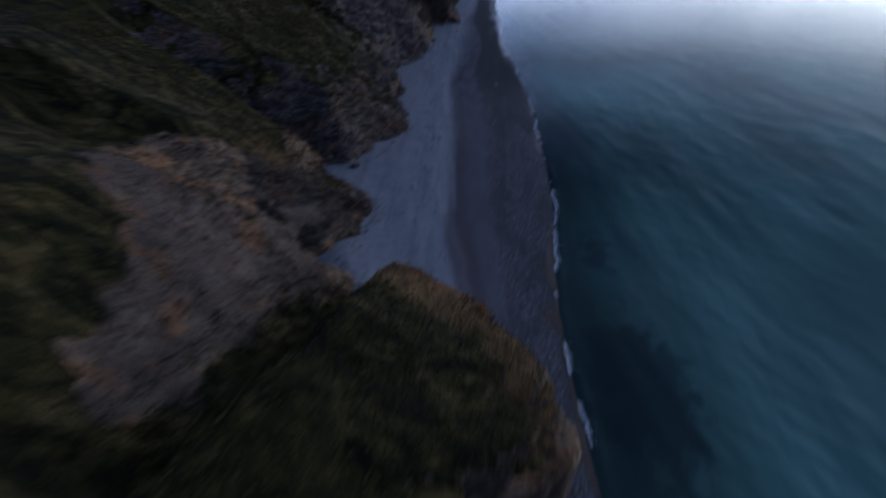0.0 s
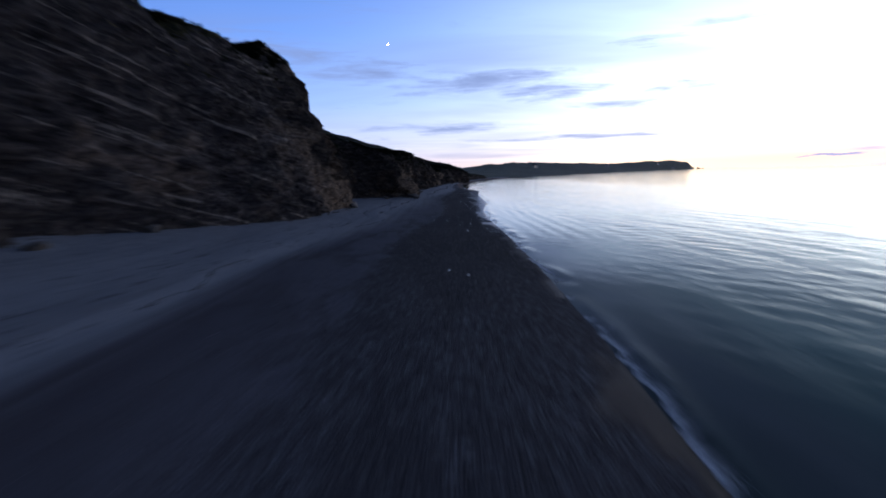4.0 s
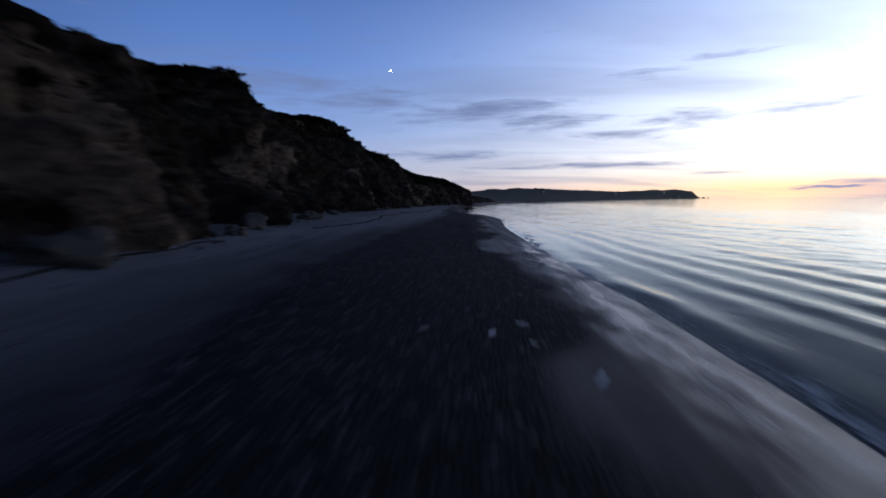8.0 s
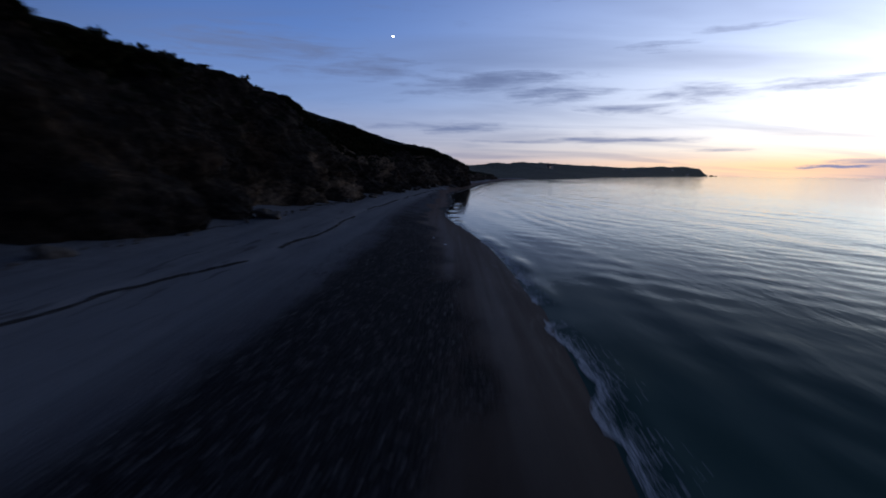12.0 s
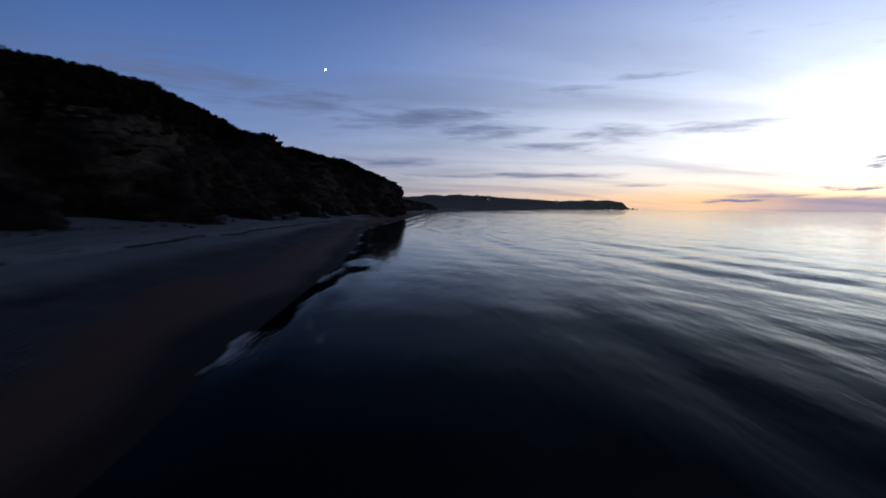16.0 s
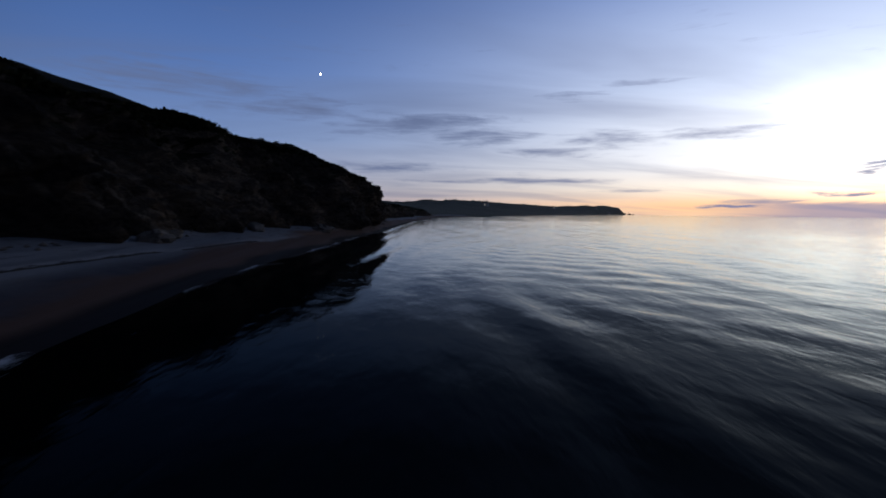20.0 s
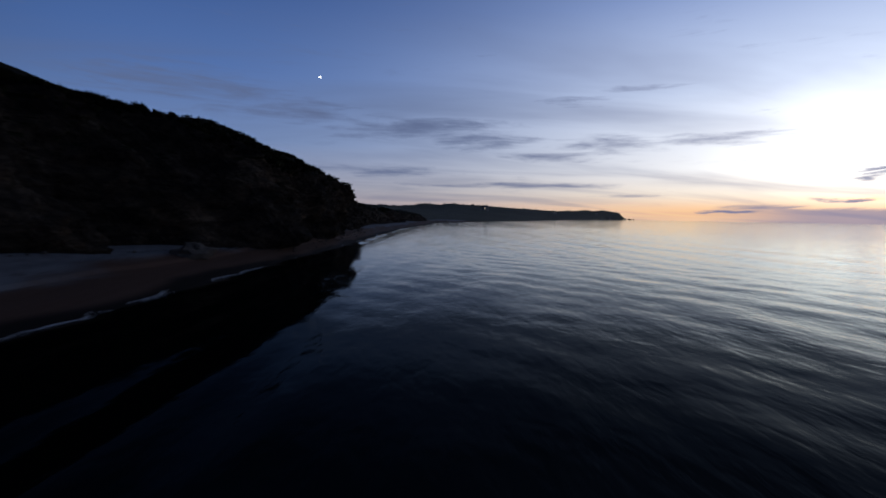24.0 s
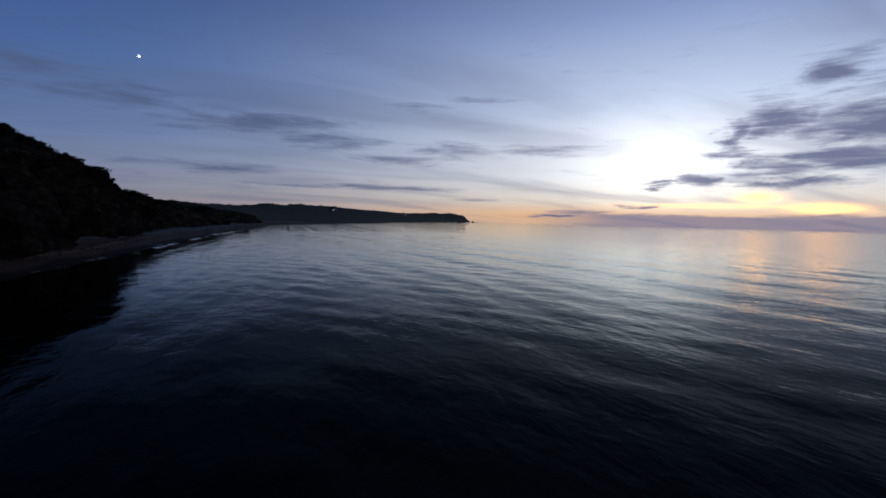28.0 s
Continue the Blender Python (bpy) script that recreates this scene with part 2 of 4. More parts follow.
face_high = line([(-160, 16.0), (0, 8.0), (14, 7.0), (22, 5.5), (28, 6.0), (34, 11.0), (39, 13.5), (44, 11.0), (49, 4.5), (54, 6.0), (60, 12.0), (64, 11.0), (68, 11.5), (74, 9.0), (79, 6.0), (86, 10.0), (100, 11.5), (108, 17.2), (116, 25.2), (124, 28.6), (128, 24.2), (131, 19.8), (135, 21.1), (140, 22.0), (148, 22.5), (156, 20.7), (164, 17.0), (172, 13.7), (180, 12.4), (188, 10.7), (196, 8.0), (204, 9.1), (212, 10.9), (220, 10.3), (228, 8.5), (236, 10.0), (244, 9.9), (252, 10.2), (260, 10.7), (268, 11.1), (276, 8.1), (284, 6.7), (292, 5.6), (300, 4.6), (308, 5.8), (316, 7.3), (324, 8.0), (332, 7.8), (340, 7.2), (348, 6.5), (356, 7.8), (364, 6.9), (372, 5.2), (380, 5.8), (388, 5.7), (396, 5.9), (404, 5.7), (412, 5.2), (420, 4.3), (428, 2.4), (436, 1.5), (444, 5.3), (452, 4.7), (460, 4.1), (468, 3.7), (476, 3.4), (520, 3.0), (620, 3.0)])
crest_high = line([(-160, 26.0), (0, 24.0), (30, 24.0), (60, 27.0), (90, 31.0), (100, 32.1), (108, 33.4), (116, 34.7), (124, 34.4), (132, 32.5), (140, 30.1), (148, 28.1), (156, 26.0), (164, 23.9), (172, 21.8), (180, 19.6), (188, 18.1), (196, 15.8), (204, 13.3), (212, 13.4), (220, 12.7), (228, 12.2), (236, 13.3), (244, 13.8), (252, 13.5), (260, 13.5), (268, 13.6), (276, 12.7), (284, 13.5), (292, 14.9), (300, 15.0), (308, 12.2), (316, 11.7), (324, 12.9), (332, 13.9), (340, 13.0), (348, 11.6), (356, 11.1), (364, 10.4), (372, 9.1), (380, 10.3), (388, 12.0), (396, 12.1), (404, 11.7), (412, 11.2), (420, 11.8), (428, 12.5), (436, 13.3), (444, 8.6), (452, 7.6), (460, 6.7), (468, 6.0), (476, 5.3), (520, 7.0), (620, 8.0)])


lean_of = line([(-160, 0.5), (0, 0.5), (10, 0.25), (24, 0.22), (30, 0.5), (36, 1.2), (42, 1.2), (48, 0.6), (60, 0.5), (65, 0.22), (70, 0.28), (79, 0.45), (100, 0.5), (116, 0.28), (140, 0.3), (165, 0.5), (177, 0.4), (195, 0.34), (240, 0.4), (360, 0.4), (370, 0.2), (420, 0.2), (450, 0.5), (620, 0.8)])


CREST_BACK = line([(-160, 30.0), (135, 30.0), (185, 19.0), (230, 14.0), (350, 13.0), (400, 11.0), (470, 18.0), (620, 30.0)])


def calm_foot(y):
    """The foot of the cliff without its spurs and gullies."""
    return sum(foot_line(np.asarray(y) + d) for d in range(-24, 25, 6)) / 9.0


def grid_mesh(name, pts, material, attrs=None, smooth_faces=True):
    """A sheet from an array of rows x columns x 3."""
    n, m = pts.shape[:2]
    k = np.arange(n * m).reshape(n, m)
    quads = np.stack([k[:-1, :-1], k[1:, :-1], k[1:, 1:], k[:-1, 1:]], -1).reshape(-1, 4)
    return raw_mesh(name, pts.reshape(-1, 3), quads, material, attrs, smooth_faces)


def raw_mesh(name, verts, faces, material, attrs=None, smooth_faces=True):
    me = bpy.data.meshes.new(name)
    faces = np.asarray(faces)
    size = faces.shape[1]
    me.vertices.add(len(verts))
    me.vertices.foreach_set("co", np.asarray(verts, np.float32).ravel())
    me.loops.add(faces.size)
    me.loops.foreach_set("vertex_index", faces.ravel().astype(np.int32))
    me.polygons.add(len(faces))
    me.polygons.foreach_set("loop_start", np.arange(0, faces.size, size, dtype=np.int32))
    me.polygons.foreach_set("use_smooth", np.full(len(faces), smooth_faces))
    for key, values in (attrs or {}).items():
        layer = me.attributes.new(key, "FLOAT", "POINT")
        layer.data.foreach_set("value", np.asarray(values, np.float32).ravel())
    me.update(calc_edges=True)
    if material:
        me.materials.append(material)
    return me


# ---- materials ----
def material(name):
    m = bpy.data.materials.new(name)
    m.use_nodes = True
    return m, Nodes(m.node_tree)


def finish(n, color, rough, bump=None, strength=0.5, distance=0.1, **more):
    inputs = {"Base Color": color if isinstance(color, bpy.types.NodeSocket) else (*color, 1), "Roughness": rough}
    if bump is not None:
        inputs["Normal"] = n.add("ShaderNodeBump", {"Height": bump, "Strength": strength, "Distance": distance}).outputs[0]
    shader = n.add("ShaderNodeBsdfPrincipled", inputs)
    for key, value in more.items():
        n.put(shader.inputs[key.replace("_", " ")], value)
    n.add("ShaderNodeOutputMaterial", {"Surface": shader.outputs[0]})
    return shader


def place_of(n):
    return n.add("ShaderNodeNewGeometry").outputs["Position"]


def straw_of(n, pos):
    """How straw-coloured the grass is: dry on the noses and ridges of the three grassy spurs."""
    p = n.add("ShaderNodeSeparateXYZ", {0: pos}).outputs
    total = 0.0
    for x0, y0, across, along, slant in ((-3.5, 26.5, 7.0, 4.2, -0.45), (5.0, 20.0, 3.0, 5.0, 0.0), (-16.0, 47.0, 8.0, 3.6, -0.25), (-11.5, 70.5, 4.5, 3.2, -1.3)):
        dx = n.math("SUBTRACT", p[0], x0)
        u = n.math("DIVIDE", dx, across)
        v = n.math("DIVIDE", n.math("SUBTRACT", n.math("SUBTRACT", p[1], y0), n.math("MULTIPLY", dx, slant)), along)
        total = n.math("ADD", total, n.math("EXPONENT", n.math("MULTIPLY", n.math("ADD", n.math("MULTIPLY", u, u), n.math("MULTIPLY", v, v)), -1.0)))
    return n.step(n.math("ADD", total, n.math("MULTIPLY", n.math("SUBTRACT", n.noise(pos, 0.6, 5.0, 0.7), 0.5), 1.3)), 0.25, 0.75)


# rock in tilted beds, with turf where the mesh is marked as grown over
rock_mat, n = material("cliff_rock_and_turf")
pos = place_of(n)
beds = n.scaled(pos, (0.35, 0.22, 1.25), (0.62, 0.25, 0.1))
band = n.noise(beds, 1.0, 6.0, 0.65, 0.3)
grain = n.noise(pos, 3.5, 8.0, 0.7)
slab = n.noise(n.scaled(pos, (0.09, 0.085, 0.12), (0.7, 0, 0)), 1.0, 3.0, 0.5, 0.6)
stain = n.noise(pos, 0.16, 4.0, 0.6)
rock = n.ramp(band, [(0.28, (0.030, 0.026, 0.024)), (0.45, (0.075, 0.062, 0.052)), (0.56, (0.135, 0.108, 0.085)), (0.7, (0.21, 0.17, 0.135))])
rock = n.mix(n.step(stain, 0.50, 0.66), rock, n.mix(0.6, rock, (0.20, 0.125, 0.065)))
rock = n.mix(n.math("MULTIPLY", n.step(grain, 0.45, 0.75), 0.3), rock, (0.24, 0.21, 0.185))
xyz = n.add("ShaderNodeSeparateXYZ", {0: pos}).outputs
# along the later shore the rock colour is darkened, standing in for dim light
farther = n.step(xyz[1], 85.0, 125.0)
layered = n.math("MULTIPLY", n.step(xyz[1], 96.0, 106.0), n.step(xyz[1], 154.0, 142.0))
# pale slabs of the last stretch get a dimmer colour in place of shade
dim_end = n.step(xyz[1], 300.0, 345.0)
# the second spur is purple-grey slate, the third layered grey
slate = n.math("MAXIMUM", n.math("MULTIPLY", n.step(xyz[1], 52.0, 60.0), n.step(xyz[1], 98.0, 88.0)), layered)
pale_slab = n.mix(0.6, rock, n.mix(farther, (0.34, 0.245, 0.155), n.mix(dim_end, (0.29, 0.215, 0.15), (0.10, 0.08, 0.062))))
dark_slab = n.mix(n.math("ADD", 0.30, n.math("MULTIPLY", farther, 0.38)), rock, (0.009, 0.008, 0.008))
ribs = 0.0
for y0, z0, along, high in ((153.0, 4.5, 8.0, 4.0), (164.0, 3.2, 5.0, 2.4), (191.0, 5.5, 4.5, 4.0), (207.5, 5.0, 2.4, 3.5), (233.0, 4.2, 5.0, 3.0), (252.0, 4.0, 3.0, 2.5), (286.0, 2.8, 8.0, 1.3), (297.0, 6.5, 6.0, 1.4), (307.0, 9.0, 9.0, 2.6), (352.0, 5.5, 5.0, 4.0), (392.0, 7.0, 4.0, 3.5)):
    u = n.math("DIVIDE", n.math("SUBTRACT", xyz[1], y0), along)
    v = n.math("DIVIDE", n.math("SUBTRACT", xyz[2], z0), high)
    ribs = n.math("ADD", ribs, n.math("EXPONENT", n.math("MULTIPLY", n.math("ADD", n.math("MULTIPLY", u, u), n.math("MULTIPLY", v, v)), -1.0)))
# rock under the pale buttress is coloured darker, standing in for shade
shade_band = n.math("MULTIPLY", n.step(xyz[1], 168.0, 174.0), n.step(xyz[1], 188.0, 182.0))
edge = n.math("SUBTRACT", n.math("ADD", n.math("MULTIPLY", farther, 0.12), n.math("MULTIPLY", shade_band, 0.16)), n.math("MULTIPLY", ribs, 0.19))
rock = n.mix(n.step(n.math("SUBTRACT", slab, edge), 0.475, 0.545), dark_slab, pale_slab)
rock = n.mix(n.math("MULTIPLY", slate, 0.62), rock, n.ramp(band, [(0.3, (0.024, 0.022, 0.024)), (0.5, (0.068, 0.062, 0.066)), (0.7, (0.15, 0.135, 0.135))]))
# thin pale beds that run through the layered rock
steeper = n.step(xyz[1], 140.0, 165.0)
bedding = n.add("ShaderNodeCombineXYZ", {0: n.math("ADD", n.math("ADD", n.math("MULTIPLY", xyz[2], n.math("SUBTRACT", 2.3, n.math("MULTIPLY", steeper, 1.2))), n.math("MULTIPLY", n.math("SUBTRACT", xyz[1], 150.0), n.math("ADD", 0.55, n.math("MULTIPLY", steeper, 0.5)))), n.math("MULTIPLY", xyz[0], 0.5)), 1: n.math("MULTIPLY", xyz[1], 0.11), 2: n.math("MULTIPLY", xyz[0], 0.11)}).outputs[0]
seam = n.noise(bedding, 1.0, 4.0, 0.6, 0.15)
rock = n.mix(n.math("MULTIPLY", n.step(seam, 0.58, 0.66), n.math("ADD", 0.12, n.math("MULTIPLY", layered, 0.55))), rock, (0.36, 0.32, 0.28))
rock = n.mix(n.math("MULTIPLY", n.step(seam, 0.44, 0.36), 0.4), rock, (0.010, 0.009, 0.009))
turf_n = n.noise(pos, 0.7, 6.0, 0.7)
turf = n.ramp(turf_n, [(0.3, (0.011, 0.010, 0.003)), (0.48, (0.036, 0.033, 0.009)), (0.62, (0.080, 0.064, 0.019)), (0.78, (0.17, 0.112, 0.045))])
# dark clefts are shade painted in lines down the turf, beside dry edges
fall = n.noise(n.scaled(pos, (0.13, 0.34, 0.13), (0.0, 0.0, 0.3)), 1.0, 5.0, 0.6, 0.5)
cleft = n.math("ABSOLUTE", n.math("SUBTRACT", fall, 0.47))
turf = n.mix(n.math("MULTIPLY", n.step(cleft, 0.045, 0.008), 0.85), turf, (0.006, 0.006, 0.003))
turf = n.mix(n.math("MULTIPLY", n.step(n.math("ABSOLUTE", n.math("SUBTRACT", fall, 0.575)), 0.022, 0.004), 0.65), turf, (0.19, 0.135, 0.055))
tone = n.noise(n.scaled(pos, (0.75, 0.50, 1.5), (0.55, 0.25, 0.1)), 1.0, 7.0, 0.74, 1.0)
rock = n.mix(1.0, rock, n.ramp(tone, [(0.34, (0.28, 0.28, 0.30)), (0.48, (0.85, 0.83, 0.81)), (0.58, (1.35, 1.28, 1.18)), (0.70, (2.0, 1.85, 1.65))]), "MULTIPLY")
straw = n.ramp(n.noise(pos, 1.8, 6.0, 0.7), [(0.3, (0.075, 0.050, 0.022)), (0.5, (0.17, 0.105, 0.045)), (0.62, (0.24, 0.13, 0.045)), (0.75, (0.30, 0.22, 0.12))])
turf = n.mix(n.math("MULTIPLY", straw_of(n, pos), 0.9), turf, straw)
# gorse and ivy replace grass along the later cliff, painted extra dark as shade
turf = n.mix(n.math("MULTIPLY", n.step(xyz[1], 110.0, 185.0), 0.92), turf, n.mix(turf_n, (0.004, 0.005, 0.002), (0.016, 0.018, 0.007)))
off_x = n.math("DIVIDE", n.math("SUBTRACT", xyz[0], 0.5), 4.0)
off_y = n.math("DIVIDE", n.math("SUBTRACT", xyz[1], 28.5), 2.4)
near_rim = n.math("EXPONENT", n.math("MULTIPLY", n.math("ADD", n.math("MULTIPLY", off_x, off_x), n.math("MULTIPLY", off_y, off_y)), -1.0))
lichen = n.math("MULTIPLY", near_rim, n.step(n.noise(pos, 0.9, 5.0, 0.7), 0.46, 0.60))
bare = n.add("ShaderNodeAttribute", attribute_name="bare").outputs["Fac"]
rubbed = n.noise(n.scaled(pos, (0.5, 0.5, 0.22)), 1.0, 6.0, 0.62, 0.3)
slab_face = n.ramp(rubbed, [(0.32, (0.085, 0.066, 0.052)), (0.48, (0.155, 0.118, 0.088)), (0.60, (0.20, 0.155, 0.115)), (0.74, (0.27, 0.225, 0.175))])
rock = n.mix(n.math("MULTIPLY", n.step(bare, 0.3, 0.7), 0.85), rock, slab_face)
warm = n.math("MULTIPLY", n.step(xyz[1], 100.0, 70.0), n.math("MULTIPLY", n.step(n.noise(pos, 0.30, 5.0, 0.65, 0.4), 0.53, 0.62), n.math("SUBTRACT", 0.55, n.math("MULTIPLY", slate, 0.15))))
rock = n.mix(warm, rock, n.mix(1.0, rock, (1.8, 1.15, 0.66), "MULTIPLY"))
rock = n.mix(lichen, rock, (0.42, 0.16, 0.025))
turf = n.mix(lichen, turf, (0.36, 0.15, 0.03))
grown = n.add("ShaderNodeAttribute", attribute_name="grown").outputs["Fac"]
mask = n.step(n.math("ADD", grown, n.math("ADD", n.math("MULTIPLY", n.math("SUBTRACT", n.noise(pos, 1.3, 5.0, 0.7), 0.5), 0.9), n.math("MULTIPLY", n.math("SUBTRACT", n.noise(pos, 0.28, 4.0, 0.6), 0.55), 1.5))), 0.42, 0.6)
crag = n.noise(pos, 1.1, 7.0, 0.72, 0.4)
bump = n.math("ADD", n.math("ADD", n.math("ADD", n.math("ADD", n.math("MULTIPLY", seam, 0.8), n.math("MULTIPLY", tone, 0.9)), n.math("MULTIPLY", band, 0.7)), n.math("MULTIPLY", crag, 1.4)), n.math("MULTIPLY", grain, 0.5))
# hollows of the crag bump are painted near black as crevice shade
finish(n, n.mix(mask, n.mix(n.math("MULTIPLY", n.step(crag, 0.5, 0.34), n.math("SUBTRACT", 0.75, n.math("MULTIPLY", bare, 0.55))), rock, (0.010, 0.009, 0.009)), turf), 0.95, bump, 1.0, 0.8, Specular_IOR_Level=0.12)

# beach: grey shingle and sand above, dark gravel lower down, wet sand at the water
sand_mat, n = material("beach_sand_and_gravel")
pos = place_of(n)
zone = n.add("ShaderNodeAttribute", attribute_name="down").outputs["Fac"]
wet = n.add("ShaderNodeAttribute", attribute_name="wet").outputs["Fac"]
gravel = n.add("ShaderNodeAttribute", attribute_name="gravel").outputs["Fac"]
wave = n.noise(pos, 0.35, 5.0, 0.6)
speck = n.noise(pos, 14.0, 6.0, 0.75)
drift = n.noise(n.scaled(pos, (1.1, 0.035, 1.0), (0, 0, -0.04)), 1.0, 5.0, 0.6)
cells = n.add("ShaderNodeTexVoronoi", {"Vector": pos, "Scale": 13.0, "Randomness": 1.0})
upper = n.mix(n.step(speck, 0.35, 0.7), (0.143, 0.150, 0.163), (0.210, 0.216, 0.226))
upper = n.mix(n.math("MULTIPLY", n.step(wave, 0.45, 0.7), 0.3), upper, (0.13, 0.132, 0.14))
upper = n.mix(n.math("MULTIPLY", n.step(drift, 0.45, 0.68), 0.5), upper, (0.105, 0.106, 0.114))
# broken dark strand lines above the step, and cobbles close under the rock
strand = n.math("MULTIPLY", n.step(n.noise(n.scaled(pos, (2.4, 0.40, 1.0), (0, 0, -0.05)), 1.0, 4.0, 0.6, 0.3), 0.57, 0.66), n.math("MULTIPLY", n.step(zone, 0.08, 0.24), n.step(zone, 0.46, 0.34)))
upper = n.mix(n.math("MULTIPLY", strand, 0.6), upper, (0.050, 0.048, 0.053))
cobble = n.math("MULTIPLY", n.step(n.noise(pos, 1.7, 5.0, 0.7), 0.46, 0.62), n.step(zone, 0.24, 0.05))
upper = n.mix(n.math("MULTIPLY", cobble, 0.45), upper, (0.085, 0.084, 0.090))
stones = n.mix(0.8, (0.014, 0.014, 0.017), n.ramp(n.add("ShaderNodeSeparateColor", {0: cells.outputs["Color"]}).outputs[0], [(0.0, (0.005, 0.005, 0.007)), (0.55, (0.011, 0.011, 0.014)), (0.9, (0.026, 0.027, 0.033)), (1.0, (0.17, 0.17, 0.175))]))
flecks = n.math("MULTIPLY", n.step(n.noise(pos, 4.5, 5.0, 0.85), 0.56, 0.68), n.math("ADD", 0.15, n.math("MULTIPLY", n.step(n.noise(pos, 0.5, 3.0, 0.5), 0.4, 0.65), 0.5)))
stones = n.mix(n.math("MULTIPLY", flecks, n.math("ADD", 0.3, n.math("MULTIPLY", n.step(n.add("ShaderNodeSeparateXYZ", {0: pos}).outputs[1], 130.0, 95.0), 0.7))), stones, (0.13, 0.133, 0.145))
dark_sand = n.mix(n.step(speck, 0.3, 0.7), (0.040, 0.041, 0.051), (0.066, 0.067, 0.081))
mottle = n.step(n.noise(n.scaled(pos, (0.55, 0.20, 1.0), (0, 0, 0.5)), 1.0, 5.0, 0.6, 0.6), 0.44, 0.62)
dark_sand = n.mix(n.math("MULTIPLY", mottle, 0.6), dark_sand, (0.014, 0.014, 0.017))
blotch = n.math("MULTIPLY", n.step(n.noise(n.scaled(pos, (0.45, 0.75, 1.0), (0, 0, 0.3)), 1.0, 6.0, 0.68, 0.5), 0.46, 0.60), n.math("MULTIPLY", n.step(n.add("ShaderNodeSeparateXYZ", {0: pos}).outputs[1], 150.0, 230.0), 0.75))
dark_sand = n.mix(blotch, dark_sand, (0.080, 0.078, 0.085))
lower = n.mix(n.step(n.math("ADD", gravel, n.math("MULTIPLY", n.math("SUBTRACT", wave, 0.5), 0.8)), 0.4, 0.6), dark_sand, stones)
paler = n.step(n.add("ShaderNodeSeparateXYZ", {0: pos}).outputs[1], 125.0, 80.0)
lower = n.mix(n.math("MULTIPLY", paler, n.math("SUBTRACT", 0.7, n.math("MULTIPLY", gravel, 0.45))), lower, n.mix(n.step(speck, 0.3, 0.7), (0.058, 0.055, 0.062), (0.105, 0.098, 0.104)))
# pale stones lie in drifts over the gravel of the first cove
drifts = n.math("ADD", 0.25, n.math("MULTIPLY", n.step(n.noise(n.scaled(pos, (0.30, 0.10, 1.0)), 1.0, 4.0, 0.6, 0.4), 0.38, 0.58), 0.65))
strewn = n.math("MULTIPLY", n.math("MULTIPLY", n.step(n.noise(n.scaled(pos, (4.2, 3.0, 4.0)), 1.0, 5.0, 0.85), 0.47, 0.64), drifts), n.math("MULTIPLY", paler, gravel))
lower = n.mix(strewn, lower, (0.185, 0.193, 0.212))
brown = n.mix(n.step(n.math("ADD", n.math("MULTIPLY", speck, 0.4), n.math("MULTIPLY", wave, 0.6)), 0.35, 0.65), (0.019, 0.0145, 0.012), (0.036, 0.025, 0.020))
# wet sand on this stretch is coloured paler, as if reflecting the sky
sky_shine = n.math("MULTIPLY", n.step(n.add("ShaderNodeSeparateXYZ", {0: pos}).outputs[1], 152.0, 162.0), n.step(n.add("ShaderNodeSeparateXYZ", {0: pos}).outputs[1], 206.0, 188.0))
brown = n.mix(sky_shine, brown, n.mix(n.step(wave, 0.35, 0.65), (0.048, 0.042, 0.041), (0.090, 0.078, 0.075)))
ruddy = n.step(n.add("ShaderNodeSeparateXYZ", {0: pos}).outputs[1], 212.0, 305.0)
brown = n.mix(ruddy, brown, n.mix(n.step(speck, 0.3, 0.7), (0.076, 0.045, 0.034), (0.110, 0.067, 0.049)))
band = n.math("MULTIPLY", paler, n.math("MULTIPLY", n.step(zone, 0.40, 0.46), n.step(zone, 0.56, 0.47)))
lower = n.mix(n.math("MULTIPLY", band, 0.7), lower, (0.048, 0.042, 0.047))
shore_y = n.add("ShaderNodeSeparateXYZ", {0: pos}).outputs[1]
cove = n.step(shore_y, 150.0, 110.0)
edge_in = n.math("ADD", zone, n.math("MULTIPLY", n.step(shore_y, 58.0, 42.0), 0.11))
dry = n.mix(n.step(n.math("ADD", edge_in, n.math("SUBTRACT", n.math("MULTIPLY", n.math("SUBTRACT", drift, 0.5), 0.10), n.math("MULTIPLY", n.step(n.add("ShaderNodeSeparateXYZ", {0: pos}).outputs[1], 205.0, 240.0), 0.10))), n.math("ADD", 0.34, n.math("MULTIPLY", cove, 0.05)), n.math("SUBTRACT", n.math("ADD", 0.52, n.math("MULTIPLY", n.step(shore_y, 195.0, 175.0), 0.12)), n.math("MULTIPLY", cove, 0.15))), upper, lower)
# sodden sand is painted near black, the dark cliff's reflection put into its colour
sodden_mirror = n.add("ShaderNodeAttribute", attribute_name="sodden_mirror").outputs["Fac"]
color = n.mix(sodden_mirror, n.mix(wet, dry, brown), (0.010, 0.008, 0.0075))
rough = n.math("SUBTRACT", 0.92, n.math("MULTIPLY", wet, n.math("SUBTRACT", n.math("ADD", 0.26, n.math("MULTIPLY", n.step(drift, 0.35, 0.65), 0.18)), n.math("MULTIPLY", ruddy, 0.22))))
bump = n.math("ADD", n.math("MULTIPLY", speck, n.math("SUBTRACT", 0.4, n.math("MULTIPLY", wet, 0.34))), n.math("MULTIPLY", n.math("SUBTRACT", 1.0, cells.outputs["Distance"]), n.math("MULTIPLY", n.math("MULTIPLY", gravel, n.math("SUBTRACT", 1.0, wet)), 1.5)))
